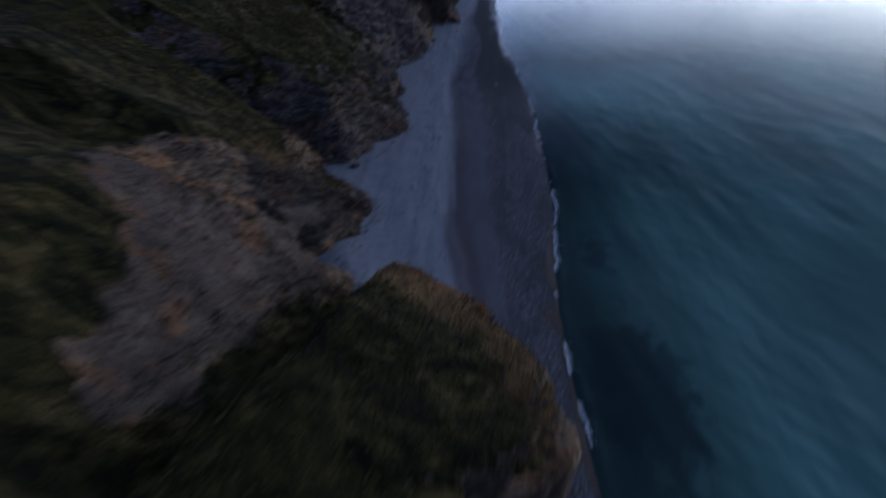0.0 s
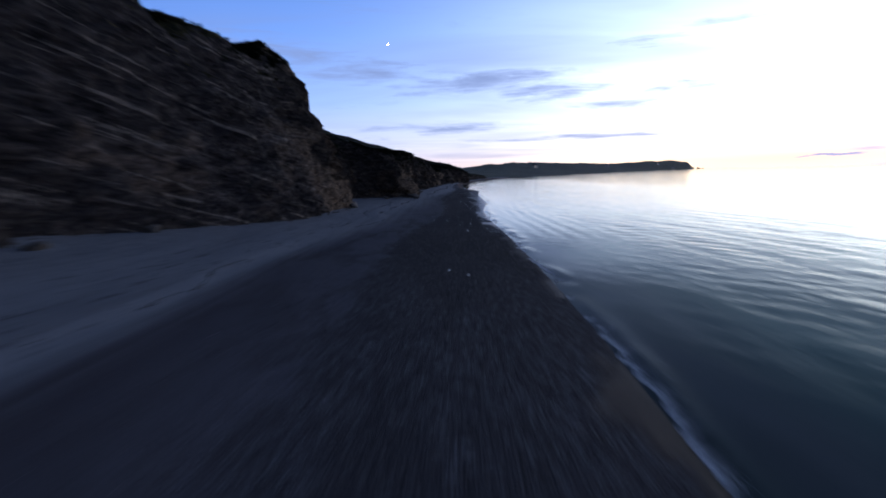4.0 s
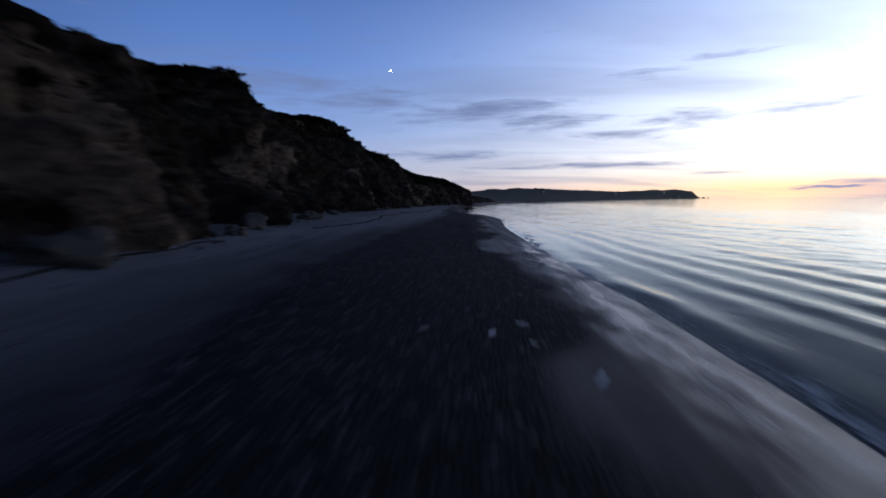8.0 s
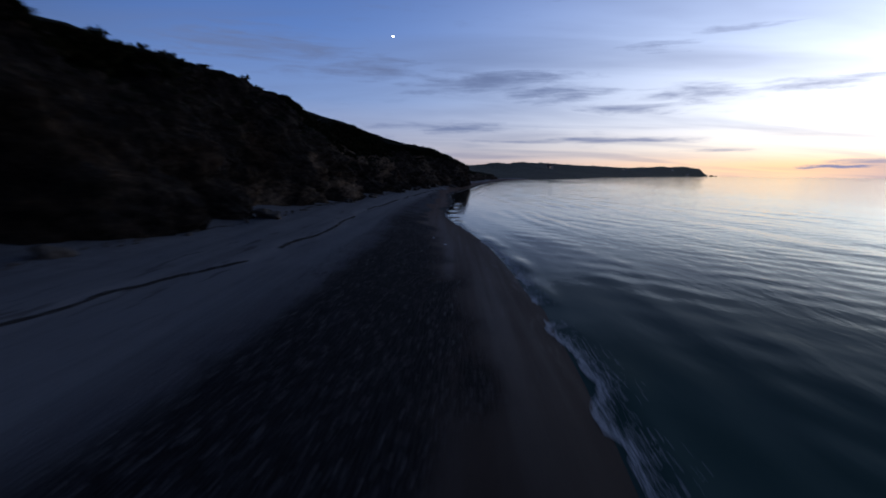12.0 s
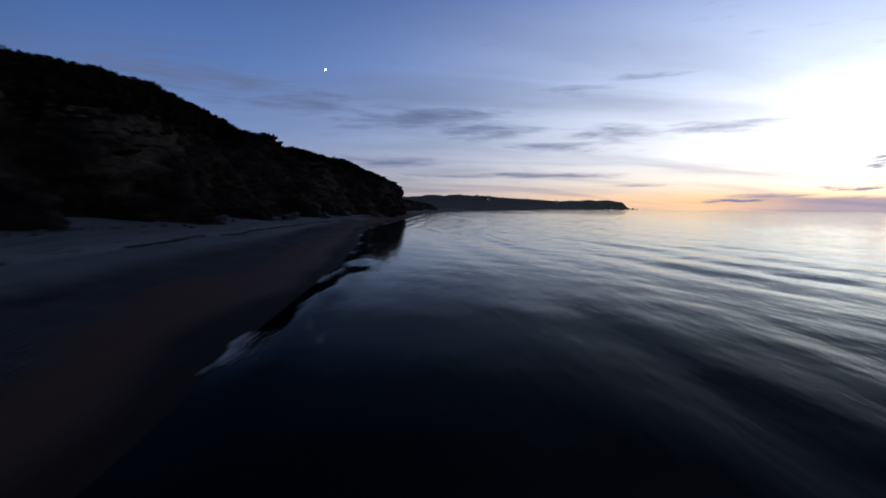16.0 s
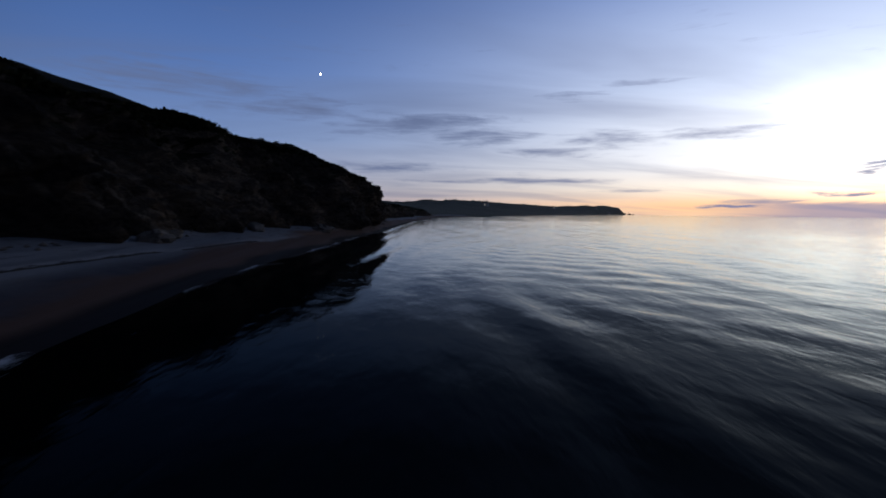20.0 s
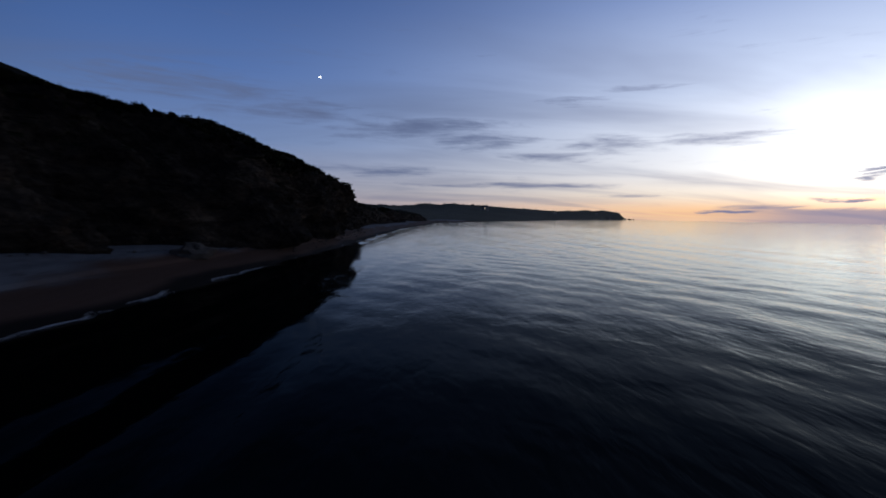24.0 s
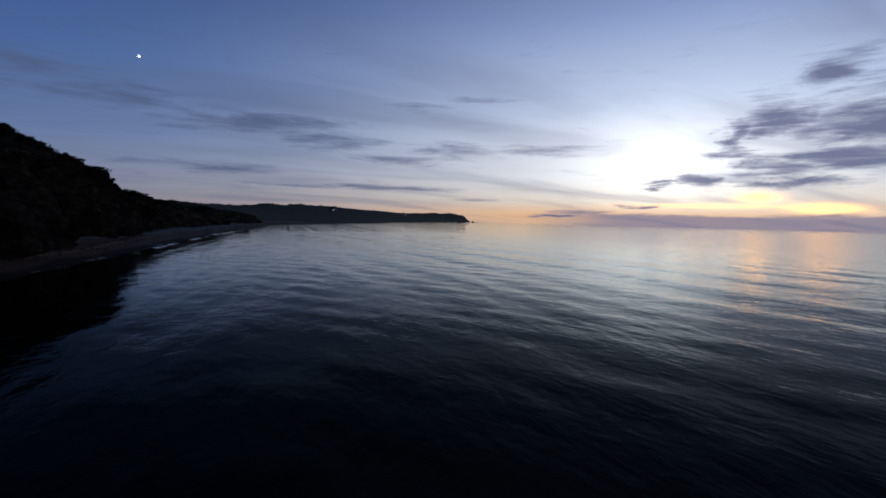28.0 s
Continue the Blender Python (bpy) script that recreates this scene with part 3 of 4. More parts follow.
# a thin film of water left on the lowest sand shines
film = n.add("ShaderNodeAttribute", attribute_name="film").outputs["Fac"]
sheen = n.step(n.math("ADD", film, n.math("MULTIPLY", n.math("SUBTRACT", n.noise(n.scaled(pos, (1.6, 0.6, 1.0)), 1.0, 6.0, 0.7, 0.4), 0.5), 2.0)), 0.40, 1.05)
rough = n.math("SUBTRACT", rough, n.math("MULTIPLY", sheen, 0.3))
finish(n, color, rough, bump, 0.6, 0.05, Specular_IOR_Level=n.math("ADD", 0.1, n.math("MULTIPLY", sheen, 0.2)))

# sea water: dark teal body, clear gloss, fine ripples on top of the built waves
water_mat, n = material("sea_water")
pos = place_of(n)
rip = n.noise(n.scaled(pos, (2.5, 1.25, 1.0), (0, 0, -0.35)), 1.0, 4.0, 0.54, 0.3)
rip2 = n.noise(n.scaled(pos, (0.55, 0.20, 1.0), (0, 0, 0.45)), 1.0, 4.0, 0.55, 0.4)
shoal = n.add("ShaderNodeAttribute", attribute_name="shoal").outputs["Fac"]
teal = n.add("ShaderNodeAttribute", attribute_name="teal").outputs["Fac"]
body = n.mix(shoal, (0.0005, 0.0034, 0.0046), (0.0007, 0.0018, 0.0021))
body = n.mix(teal, body, (0.086, 0.178, 0.150))
# pale shallows: sand showing through, plus sky reflection painted into the body colour
shallow_sheen = n.add("ShaderNodeAttribute", attribute_name="shallow_sheen").outputs["Fac"]
body = n.mix(shallow_sheen, body, (0.150, 0.148, 0.160))
kelp = n.add("ShaderNodeAttribute", attribute_name="kelp").outputs["Fac"]
body = n.mix(n.math("MULTIPLY", n.step(n.math("ADD", kelp, n.math("MULTIPLY", n.math("SUBTRACT", n.noise(pos, 0.35, 5.0, 0.6, 0.5), 0.5), 1.2)), 0.35, 0.75), 0.75), body, (0.008, 0.014, 0.016))
bump = n.math("ADD", rip, n.math("MULTIPLY", rip2, 1.0))
rippled = n.add("ShaderNodeBump", {"Height": n.math("MULTIPLY", bump, n.math("SUBTRACT", 1.0, n.math("MULTIPLY", shoal, 0.6))), "Strength": 0.44, "Distance": 0.05}).outputs[0]
depth = n.add("ShaderNodeBsdfDiffuse", {"Color": body, "Normal": rippled}).outputs[0]
gloss = n.add("ShaderNodeBsdfGlossy", {"Color": (0.89, 0.97, 1.0, 1), "Roughness": 0.05, "Normal": rippled}).outputs[0]
facing = n.add("ShaderNodeLayerWeight", {"Blend": 0.5, "Normal": rippled}).outputs["Facing"]
share = n.ramp(facing, [(0.0, (0.020,) * 3), (0.40, (0.016,) * 3), (0.54, (0.007,) * 3), (0.66, (0.013,) * 3), (0.775, (0.050,) * 3), (0.86, (0.25,) * 3), (0.93, (0.68,) * 3), (1.0, (1.0,) * 3)])
n.add("ShaderNodeOutputMaterial", {"Surface": n.add("ShaderNodeMixShader", {0: share, 1: depth, 2: gloss}).outputs[0]})

foam_mat, n = material("sea_foam")
pos = place_of(n)
finish(n, n.mix(n.noise(pos, 6.0, 5.0), (0.45, 0.47, 0.5), (0.75, 0.76, 0.78)), 0.9)

land_mat, n = material("far_woods_and_fields")
pos = place_of(n)
finish(n, n.ramp(n.noise(pos, 0.012, 6.0, 0.65), [(0.3, (0.018, 0.026, 0.016)), (0.55, (0.038, 0.050, 0.030)), (0.75, (0.075, 0.085, 0.050))]), 1.0, n.noise(pos, 0.1, 5.0), 0.8, 4.0)

# ---- cliff ----
ROW = np.concatenate([[-4500.0, -1500.0, -600.0, -300.0], np.arange(-150.0, 10.0, 1.0), np.arange(10.0, 440.0, 0.3), np.arange(440.0, 560.0, 0.8)])
prof_t = np.concatenate([np.linspace(-0.15, 1.0, 80), np.linspace(1.0, 2.0, 66)[1:], np.linspace(2.0, 3.0, 22)[1:]])


CAVES = [(37.5, 1.5, 6.5, 3.0), (61.0, 1.8, 9.0, 3.0), (201.0, 2.9, 6.8, 5.0), (210.0, 1.3, 5.0, 2.6), (215.5, 1.6, 5.0, 2.8), (223.0, 1.6, 5.0, 2.6), (244.5, 2.4, 6.5, 4.2), (258.0, 1.6, 4.6, 2.6), (279.0, 1.6, 4.5, 2.6), (296.0, 1.8, 5.0, 2.6), (318.0, 2.1, 5.0, 3.0), (333.0, 1.5, 4.5, 2.4), (379.0, 1.4, 3.6, 1.8), (401.0, 1.3, 3.4, 1.6)]
GULLIES = [((-9.5, 38.5, 2.6), (-15.5, 12.0, 11.5), 1.05), ((-16.0, 60.0, 2.8), (-38.0, 63.0, 20.5), 1.6)]


def gully_floor(k, x, y, z):
    """The height of the sides of a gully that rise from its bed."""
    (xa, ya, za), (xb, yb, zb), steep = GULLIES[k]
    u = np.clip(((x - xa) * (xb - xa) + (y - ya) * (yb - ya)) / ((xb - xa) ** 2 + (yb - ya) ** 2), 0, 1)
    far = np.hypot(x - xa - u * (xb - xa), y - ya - u * (yb - ya))
    return za + (zb - za) * u + steep * np.maximum(far - 0.8, 0) + (0.55, 0.9)[k] * fbm(x * 0.25, y * 0.25, z * 0.1, 4, 71)


def cliff_points(y, t):
    """The cliff at a place along the shore; t: -0.15 under the beach, 0 its foot, 1 the brow, 2 the crest, 3 far inland."""
    y, t = np.broadcast_arrays(np.asarray(y, float), np.asarray(t, float))
    foot, calm, z0 = foot_line(y), calm_foot(y), foot_z(y)
    face, crest = face_high(y), crest_high(y)
    face = face * (1 + 0.16 * fbm(y * 0.09, 3.3, 0, 3, 5))
    lean = 0.8 + face * lean_of(y)
    brow = foot - lean
    tf, ts, tt = np.clip(t, -0.2, 1), np.clip(t - 1, 0, 1), np.clip(t - 2, 0, 1)
    up = np.where(tf > 0, np.maximum(tf, 0) ** 0.92, tf)
    x = foot - lean * np.where(tf > 0, np.maximum(tf, 0) ** 1.5, tf * 0.3)
    z = z0 + face * np.where(tf > 0, up, tf)
    back_x = np.minimum(calm - CREST_BACK(y), brow - 0.55 * CREST_BACK(y))
    shoulder = ts ** line([(-160, 0.95), (150, 0.95), (190, 1.15), (620, 1.15)])(y)
    x = x + (back_x - (foot - lean)) * ts
    z = z + np.maximum(crest - (z0 + face), 1.0) * shoulder
    x = x - 150.0 * tt**1.4
    z = z + line([(-160, 8.0), (110, 9.5), (130, 17.9), (160, 14.8), (200, 6.5), (230, 2.4), (255, 7.8), (280, 10.8), (310, 7.5), (340, 5.6), (380, 7.6), (420, 7.7), (450, 5.6), (620, 1.5)])(y) * smooth(0.0, 0.45, tt)
    z = z + line([(-160, 0.0), (190, 0.0), (250, 16.0), (310, 30.0), (360, 30.0), (400, 24.0), (440, 20.0), (620, 10.0)])(y) * smooth(0.2, 1.0, tt)
    # beds of rock that stand out, gullies, and rough ground
    bed = z + x * 0.3 + y * line([(-160, 0.5), (60, 0.6), (105, 0.25), (150, 0.25), (185, 0.9), (330, 0.8), (620, 0.5)])(y)
    rock = smooth(-0.1, 0.05, t) * (1 - smooth(0.9, 1.3, t))
    ledge = fbm(bed * 0.45, y * 0.05, x * 0.08, 5, 11, 0.6)
    lump = fbm(y * 0.13, z * 0.16, x * 0.1, 4, 23)
    rib = np.abs(fbm(y * 0.085 + 0.05 * z, z * 0.03, 0.0, 4, 41))
    chip = 0.4 - np.abs(fbm(y * 0.7 + z * 0.3, z * 0.75 - y * 0.2, x * 0.4, 3, 49, 0.6))
    crack = 0.35 - np.abs(fbm(y * 1.5 - z * 0.9, z * 1.3 + y * 0.5, x * 1.0, 2, 53, 0.6))
    facet = 0.5 - np.abs(fbm(y * 0.30 + z * 0.15, z * 0.32 - y * 0.1, x * 0.2, 4, 47, 0.55))
    out = rock * (0.55 * ledge + 1.3 * lump + 3.8 * (0.28 - rib) + 1.2 * facet + 0.8 * chip + 0.38 * crack) * line([(-160, 0.7), (100, 0.75), (120, 0.5), (160, 0.8), (200, 1.0), (620, 0.8)])(y)
    soft = smooth(0.85, 1.2, t) * (1 - smooth(2.2, 2.8, t))
    hump = fbm(x * 0.10, y * 0.10, 0.0, 4, 61)
    x = x + out * 0.95
    z = z + out * 0.15 * np.clip(t * 4, 0, 1) + soft * 0.9 * hump + (tt > 0) * 2.0 * fbm(x * 0.02, y * 0.02, 0, 3, 77) * tt
    for yc, half, high, deep in CAVES:
        x = x - deep * np.exp(-(((y - yc - 0.25 * z) / half) ** 4)) * (1 - smooth(high - 2.0, high + z0 * 0.5, z)) * (t < 1.3)
    # two deep gullies between the grassy spurs
    for k in range(len(GULLIES)):
        z = np.where(t > 0.02, np.minimum(z, np.maximum(gully_floor(k, x, y, z), z0)), z)
    # a low cave under the south side of the pale buttress
    y = y + 2.4 * np.exp(-(((y - 186.6) / 1.7) ** 4)) * (1 - smooth(2.1, 3.3, z)) * (t < 1.0)
    return np.stack([x, y, z], -1)


pts = cliff_points(ROW[:, None], prof_t[None, :])
du, dv = np.gradient(pts, axis=0), np.gradient(pts, axis=1)
nor = np.cross(du, dv)
nor /= np.linalg.norm(nor, axis=-1, keepdims=True) + 1e-9
grown = smooth(0.55, 0.82, np.abs(nor[..., 2])) * smooth(0.35, 0.8, prof_t)[None, :]
grown = grown * (1 - 0.75 * smooth(28, 34, ROW) * (1 - smooth(54, 60, ROW)))[:, None] ** (1 - smooth(0.9, 1.45, prof_t))[None, :]
grown = np.maximum(grown, smooth(1.05, 1.4, prof_t)[None, :] * 0.8 * smooth(140, 190, ROW)[:, None])
# the smooth bare side of the first gully, and closed turf over the tops of the first spurs
px, py, pz = pts[..., 0], pts[..., 1], pts[..., 2]
ragged_rim = 1.2 * fbm(px * 0.3, py * 0.3, 0, 3, 177)
bare = np.exp(-(((pz - gully_floor(0, px, py, pz)) / 1.1) ** 2)) * (px < -9.5 + (py - 38.5) * 0.226) * (prof_t > 0.05)[None, :]
bare = bare * smooth(-0.8, 0.8, px + 19.8 + (py - 18.5) * 0.425 + ragged_rim)
# the pale slab gives way to darker rock near the bed, imitating gully shadow
above_bed = pz - np.interp(py, [12.0, 38.5], [11.5, 2.6])
bare = bare * (0.25 + 0.75 * smooth(1.2, 2.6, above_bed + 0.5 * ragged_rim))
closed = smooth(0.40, 0.60, np.abs(nor[..., 2])) * smooth(0.95, 1.35, prof_t)[None, :] * (1 - smooth(85, 110, ROW))[:, None]
grown = np.maximum(grown, closed) * (1 - smooth(0.1, 0.5, bare))
inland = [np.stack([x + 0 * ROW, ROW, z + 2.0 * fbm(ROW * 0.01, 0.3, 0, 3, 88)], -1) for x, z in ((-330.0, 62.0), (-900.0, 80.0), (-4500.0, 60.0))]
pts = np.concatenate([pts] + [p[:, None] for p in inland], 1)
grown = np.concatenate([grown, np.ones((len(ROW), 3))], 1)
bare = np.concatenate([bare, np.zeros((len(ROW), 3))], 1)
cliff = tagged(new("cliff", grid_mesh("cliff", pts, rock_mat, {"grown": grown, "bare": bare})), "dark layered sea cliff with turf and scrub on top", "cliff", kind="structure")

# ---- beach ----
down_t = np.concatenate([np.linspace(-0.25, 1.0, 76), np.linspace(1.0, 2.2, 20)[1:]])
SCARP = line([(-160, 0.38), (100, 0.38), (140, 0.42), (185, 0.28), (230, 0.27), (260, 0.33), (300, 0.35), (350, 0.4), (620, 0.4)])


def beach_points(y, s):
    """The beach; s: 0 at the cliff's foot, 1 at the water's edge, 2 on the sea bed."""
    y, s = np.broadcast_arrays(np.asarray(y, float), np.asarray(s, float))
    foot, edge, z0 = foot_line(y), water_line(y), foot_z(y)
    wide = np.maximum(edge - foot, 1.5)
    x = np.where(s <= 0, foot + 24 * s, np.where(s <= 1, foot + wide * s, edge + 22 * (s - 1)))
    steady = np.minimum(calm_foot(y), edge - 2.0)
    s = np.where(s <= 1, np.clip((x - steady) / (edge - steady), -0.3, 1), s)
    z = np.where(s <= 1, z0 * (1 - np.clip(s, -0.3, 1)) ** 0.95, -2.4 * (s - 1))
    at = SCARP(y) + 0.035 * fbm(y * 0.12, 0.7, 0, 4, 9)
    z = z + 0.10 * (1 - smooth(at - 0.006, at + 0.012, s)) * np.clip(s * 6, 0, 1) - 0.05
    z = z + 0.05 * fbm(x * 0.3, y * 0.12, 0, 4, 31) * np.clip(1 - s, 0, 1) * 2 + 0.010 * fbm(x * 2.1, y * 1.3, 0, 2, 37) * smooth(0.0, 0.4, 0.85 - s)
    return np.stack([x, y, z + 0.04], -1)


ROWB = np.concatenate([[-4500.0, -1500.0, -600.0, -300.0], np.arange(-150.0, 616.0, 0.5)])
pts = beach_points(ROWB[:, None], down_t[None, :])
yy = ROWB[:, None] + 0 * down_t[None, :]
off = water_line(yy) - pts[..., 0]
WET = line([(-160, 0.7), (130, 0.9), (150, 1.6), (170, 2.6), (180, 3.2), (200, 3.2), (230, 3.2), (250, 4.2), (262, 4.4), (276, 3.6), (288, 2.6), (300, 2.8), (330, 4.0), (360, 5), (620, 5)])
reach = WET(yy) + 0.5 * fbm(yy * 0.15, 0.3, 0, 3, 3)
wet = 1 - smooth(reach * 0.7, reach, off + 0.8 * fbm(pts[..., 0] * 0.6, yy * 0.3, 0, 4, 14))
# soaked strip whose dark colour stands for the mirrored cliff
sodden_mirror = (1 - smooth(0.5, 1.2, off + 0.4 * fbm(yy * 0.2, 0.8, 0, 3, 6))) * smooth(268, 292, yy)
steady = calm_foot(yy)
zone = (pts[..., 0] - steady) / np.maximum(water_line(yy) - steady, 2.0)
begin = np.interp(yy, [125, 155, 170, 190, 212, 235], [0.52, 0.62, 0.56, 0.42, 0.38, 0.42])
film = (1 - smooth(0.3, 3.2, off + 0.5 * fbm(yy * 0.35, off * 0.5, 0, 3, 44))) * smooth(118, 140, yy) * (0.85 + 0.15 * smooth(158, 178, yy)) * (1 - 0.65 * smooth(196, 215, yy)) * (1 - smooth(252, 268, yy))
stony = smooth(0, 0.24, zone - begin) * line([(-160, 1), (170, 1), (260, 0.7), (300, 0.3), (620, 0.2)])(yy)
beach = tagged(new("beach", grid_mesh("beach", pts, sand_mat, {"down": zone, "wet": wet, "sodden_mirror": sodden_mirror, "film": film, "gravel": stony})), "grey sand and dark shingle beach, wet by the water", "beach", kind="structure")

# ---- sea ----
ROWS_SEA = np.concatenate([np.arange(-40, 470, 0.4)])
off_t = np.concatenate([np.arange(-1.2, 18, 0.22), np.geomspace(18, 90, 120)[1:]])


SWELL = [(12, 2.9, 0.013), (-19, 4.0, 0.013), (38, 1.8, 0.0070), (22, 1.3, 0.0042), (-8, 1.05, 0.0030), (55, 2.3, 0.0065), (8, 6.5, 0.022)]


def wave_height(x, y, off):
    """Low swell that turns to run in on the beach."""
    calm = smooth(0.0, 5.0, off) * (1 - smooth(50, 90, off)) * 0.8 + 0.2 * smooth(-0.6, 2.0, off)
    h = 0.010 * fbm(x * 1.3, y * 0.9, 0, 3, 99) + 0.04 * (1 - smooth(70, 140, y)) * fbm(off * 0.55 + 0.12 * y, y * 0.22 - 0.05 * off, 0, 3, 103)
    for k, (way, long, high) in enumerate(SWELL):
        run = off * math.cos(radians(way)) + y * math.sin(radians(way))
        bend = 2.2 * fbm(x * 0.07, y * 0.05, 0, 2, 91 + k * 7)
        high = high * line([(-40, 0.8), (60, 0.75), (100, 0.62), (190, 0.68), (230, 0.9), (620, 0.9)])(y)
        h = h + high * np.sin(run * 6.2832 / long + bend + k) * np.clip(0.6 + 0.9 * fbm(x * 0.09, y * 0.06, 0, 2, 197 + k * 5), 0.05, 2)
    # glassy rollers that come in square to the beach
    roll = np.sin(off * 6.2832 / 1.7 - 0.03 * off**2 + 1.6 * fbm(y * 0.045, off * 0.06, 0, 2, 301)) * np.clip(0.55 + 1.1 * fbm(y * 0.05, off * 0.2, 0, 2, 307), 0, 1.5)
    open_shore = smooth(214, 236, y) * (1 - smooth(260, 280, y))
    h = h * (0.35 + 0.65 * np.maximum(smooth(3, 14, off), 0.75 * open_shore * smooth(1, 4, off))) + 0.022 * (1 - 0.55 * open_shore) * roll * smooth(0.2, 1.2, off) * (1 - smooth(5, 16, off)) * smooth(105, 150, y)
    h = h + 0.030 * smooth(272, 290, y) * (1 - smooth(330, 360, y)) * np.sin(off * 6.2832 / 3.4 + 0.10 * y + 1.8 * fbm(y * 0.04, off * 0.05, 0, 2, 311)) * np.clip(0.5 + 1.2 * fbm(y * 0.04, off * 0.1, 0, 2, 317), 0, 1.4) * smooth(3, 7, off) * (1 - smooth(14, 30, off))
    return calm * h + 0.07 * np.exp(-((off - 0.5) / 0.45) ** 2) * (0.6 + 0.6 * fbm(y * 0.35, 0.2, 0, 2, 15))


yy = ROWS_SEA[:, None] + 0 * off_t[None, :]
xx = water_line(yy) + off_t[None, :] + (0.45 - 0.27 * smooth(240, 270, yy)) * fbm(yy * 0.11, 0.5, 0, 3, 19) * (1 - smooth(0, 8, off_t))[None, :]
zz = wave_height(xx, yy, off_t[None, :] + 0 * yy)
zz[:, -1] = 0.0
zz[:, 0] = -0.25
shoal = 1 - smooth(1.0, 13.0, off_t)[None, :] + 0 * yy
sea_pts = np.stack([xx, yy, zz], -1)
teal = 0.30 * np.exp(-((yy - 237) / 15) ** 2) * (1 - smooth(6, 22, off_t))[None, :] + 0.30 * (1 - smooth(190, 275, yy)) * smooth(120, 170, yy) * (1 - smooth(3, 16, off_t))[None, :] + (1 - smooth(95, 190, yy)) * (1 - smooth(45, 140, off_t))[None, :] * (0.75 + 0.4 * fbm(xx * 0.05, yy * 0.03, 0, 3, 67)) * (0.22 + 0.78 * smooth(1.0, 12.0, off_t[None, :] + 3.0 * fbm(xx * 0.1, yy * 0.04, 0, 3, 69)))
sea_near = grid_mesh("sea", sea_pts, water_mat, {"shoal": shoal, "teal": np.clip(teal, 0, 1), "shallow_sheen": (1 - smooth(0.5, 7.5, off_t))[None, :] * smooth(62, 135, yy) * (1 - smooth(205, 242, yy)) * (0.8 + 0.35 * fbm(xx * 0.4, yy * 0.2, 0, 3, 171)), "kelp": np.exp(-(((xx - 13.5) / 5) ** 2 + ((yy - 25) / 10) ** 2)) + 0.7 * np.exp(-(((xx - 15) / 2.5) ** 2 + ((yy - 45) / 6) ** 2))})
# the open sea out to the horizon joins the built waves along their outer rim
bm = bmesh.new()
bm.from_mesh(sea_near)
layer = bm.verts.layers.float["shoal"]
bm.verts.ensure_lookup_table()
cols = len(off_t)
rim = [bm.verts[k * cols + cols - 1] for k in range(0, len(ROWS_SEA), 5)]
rim_full = [bm.verts[k * cols + cols - 1] for k in range(len(ROWS_SEA))]
near_s, near_e = rim_full[0], rim_full[-1]
first_row = [bm.verts[k] for k in range(cols)]
end_row = [bm.verts[(len(ROWS_SEA) - 1) * cols + k] for k in range(cols)]
far_a = bm.verts.new((4700, -4500, 0))
far_b = bm.verts.new((4700, 1200, 0))
far_c = bm.verts.new((4300, 4600, 0))
far_d = bm.verts.new((600, 4850, 0))
mid = len(rim_full) // 2
for k in range(len(rim_full) - 1):
    bm.faces.new((rim_full[k], far_b if k >= mid else far_a, rim_full[k + 1])).smooth = True
bm.faces.new((rim_full[mid], far_a, far_b)).smooth = True
bm.faces.new((near_e, far_b, far_c)).smooth = True
bm.faces.new((near_e, far_c, far_d)).smooth = True
for k in range(cols - 1):
    bm.faces.new((end_row[k], end_row[k + 1], far_d)).smooth = True
south = bm.verts.new((-12, -4500, 0))
for k in range(cols - 1):
    bm.faces.new((first_row[k + 1], first_row[k], south)).smooth = True
bm.faces.new((near_s, south, far_a)).smooth = True
bmesh.ops.recalc_face_normals(bm, faces=bm.faces)
bm.to_mesh(sea_near)
bm.free()
sea = tagged(new("water", sea_near), "calm dark teal sea with low swell reflecting the dusk sky", "sea", kind="structure")

# ---- far land round the bay ----
SHORE_FAR = [(40, 480), (55, 560), (100, 640), (190, 810), (240, 940), (540, 1475), (690, 1800), (1300, 2900), (1900, 3800), (2107, 4125)]
RIDGE_FAR = [(-150, 560, 14), (-60, 800, 17), (52, 1030, 19), (194, 1420, 31), (440, 1880, 36), (890, 2570, 38), (1330, 3250, 57), (1800, 3900, 68), (2010, 4080, 60), (2120, 4180, 4)]


def along(table, t):
    table = np.array(table, float)
    s = np.linspace(0, 1, len(table))
    return np.stack([np.interp(t, s, table[:, k]) for k in range(table.shape[1])], -1)


tt = np.linspace(0, 1, 700)
shore, ridge = along(SHORE_FAR, tt), along(RIDGE_FAR, tt)
vv = np.concatenate([np.linspace(-0.02, 1, 30), np.linspace(1, 1.6, 10)[1:]])
x = shore[:, None, 0] + (ridge[:, None, 0] - shore[:, None, 0]) * vv
y = shore[:, None, 1] + (ridge[:, None, 1] - shore[:, None, 1]) * vv
rise = np.where(vv < 1, np.clip(vv, -0.02, 1) ** 1.0, 1 - (vv - 1) * 0.5)
z = ridge[:, None, 2] * rise[None, :]
z = z + np.clip(vv, 0, 1)[None, :] * (2.6 * np.abs(fbm(x * 0.03, y * 0.03, 0, 4, 51)) + 3.0 * fbm(x * 0.004, y * 0.004, 0, 2, 53))
z[:, 0] = -1.0
x, y, z = (np.concatenate([v, v[:, -1:] + d], 1) for v, d in ((x, -3200.0), (y, 1500.0), (z, -4.0)))
far_land = tagged(new("far_land", grid_mesh("far_land", np.stack([x, y, z], -1), land_mat)), "dark wooded headland on the far side of the bay", "headland", kind="structure")

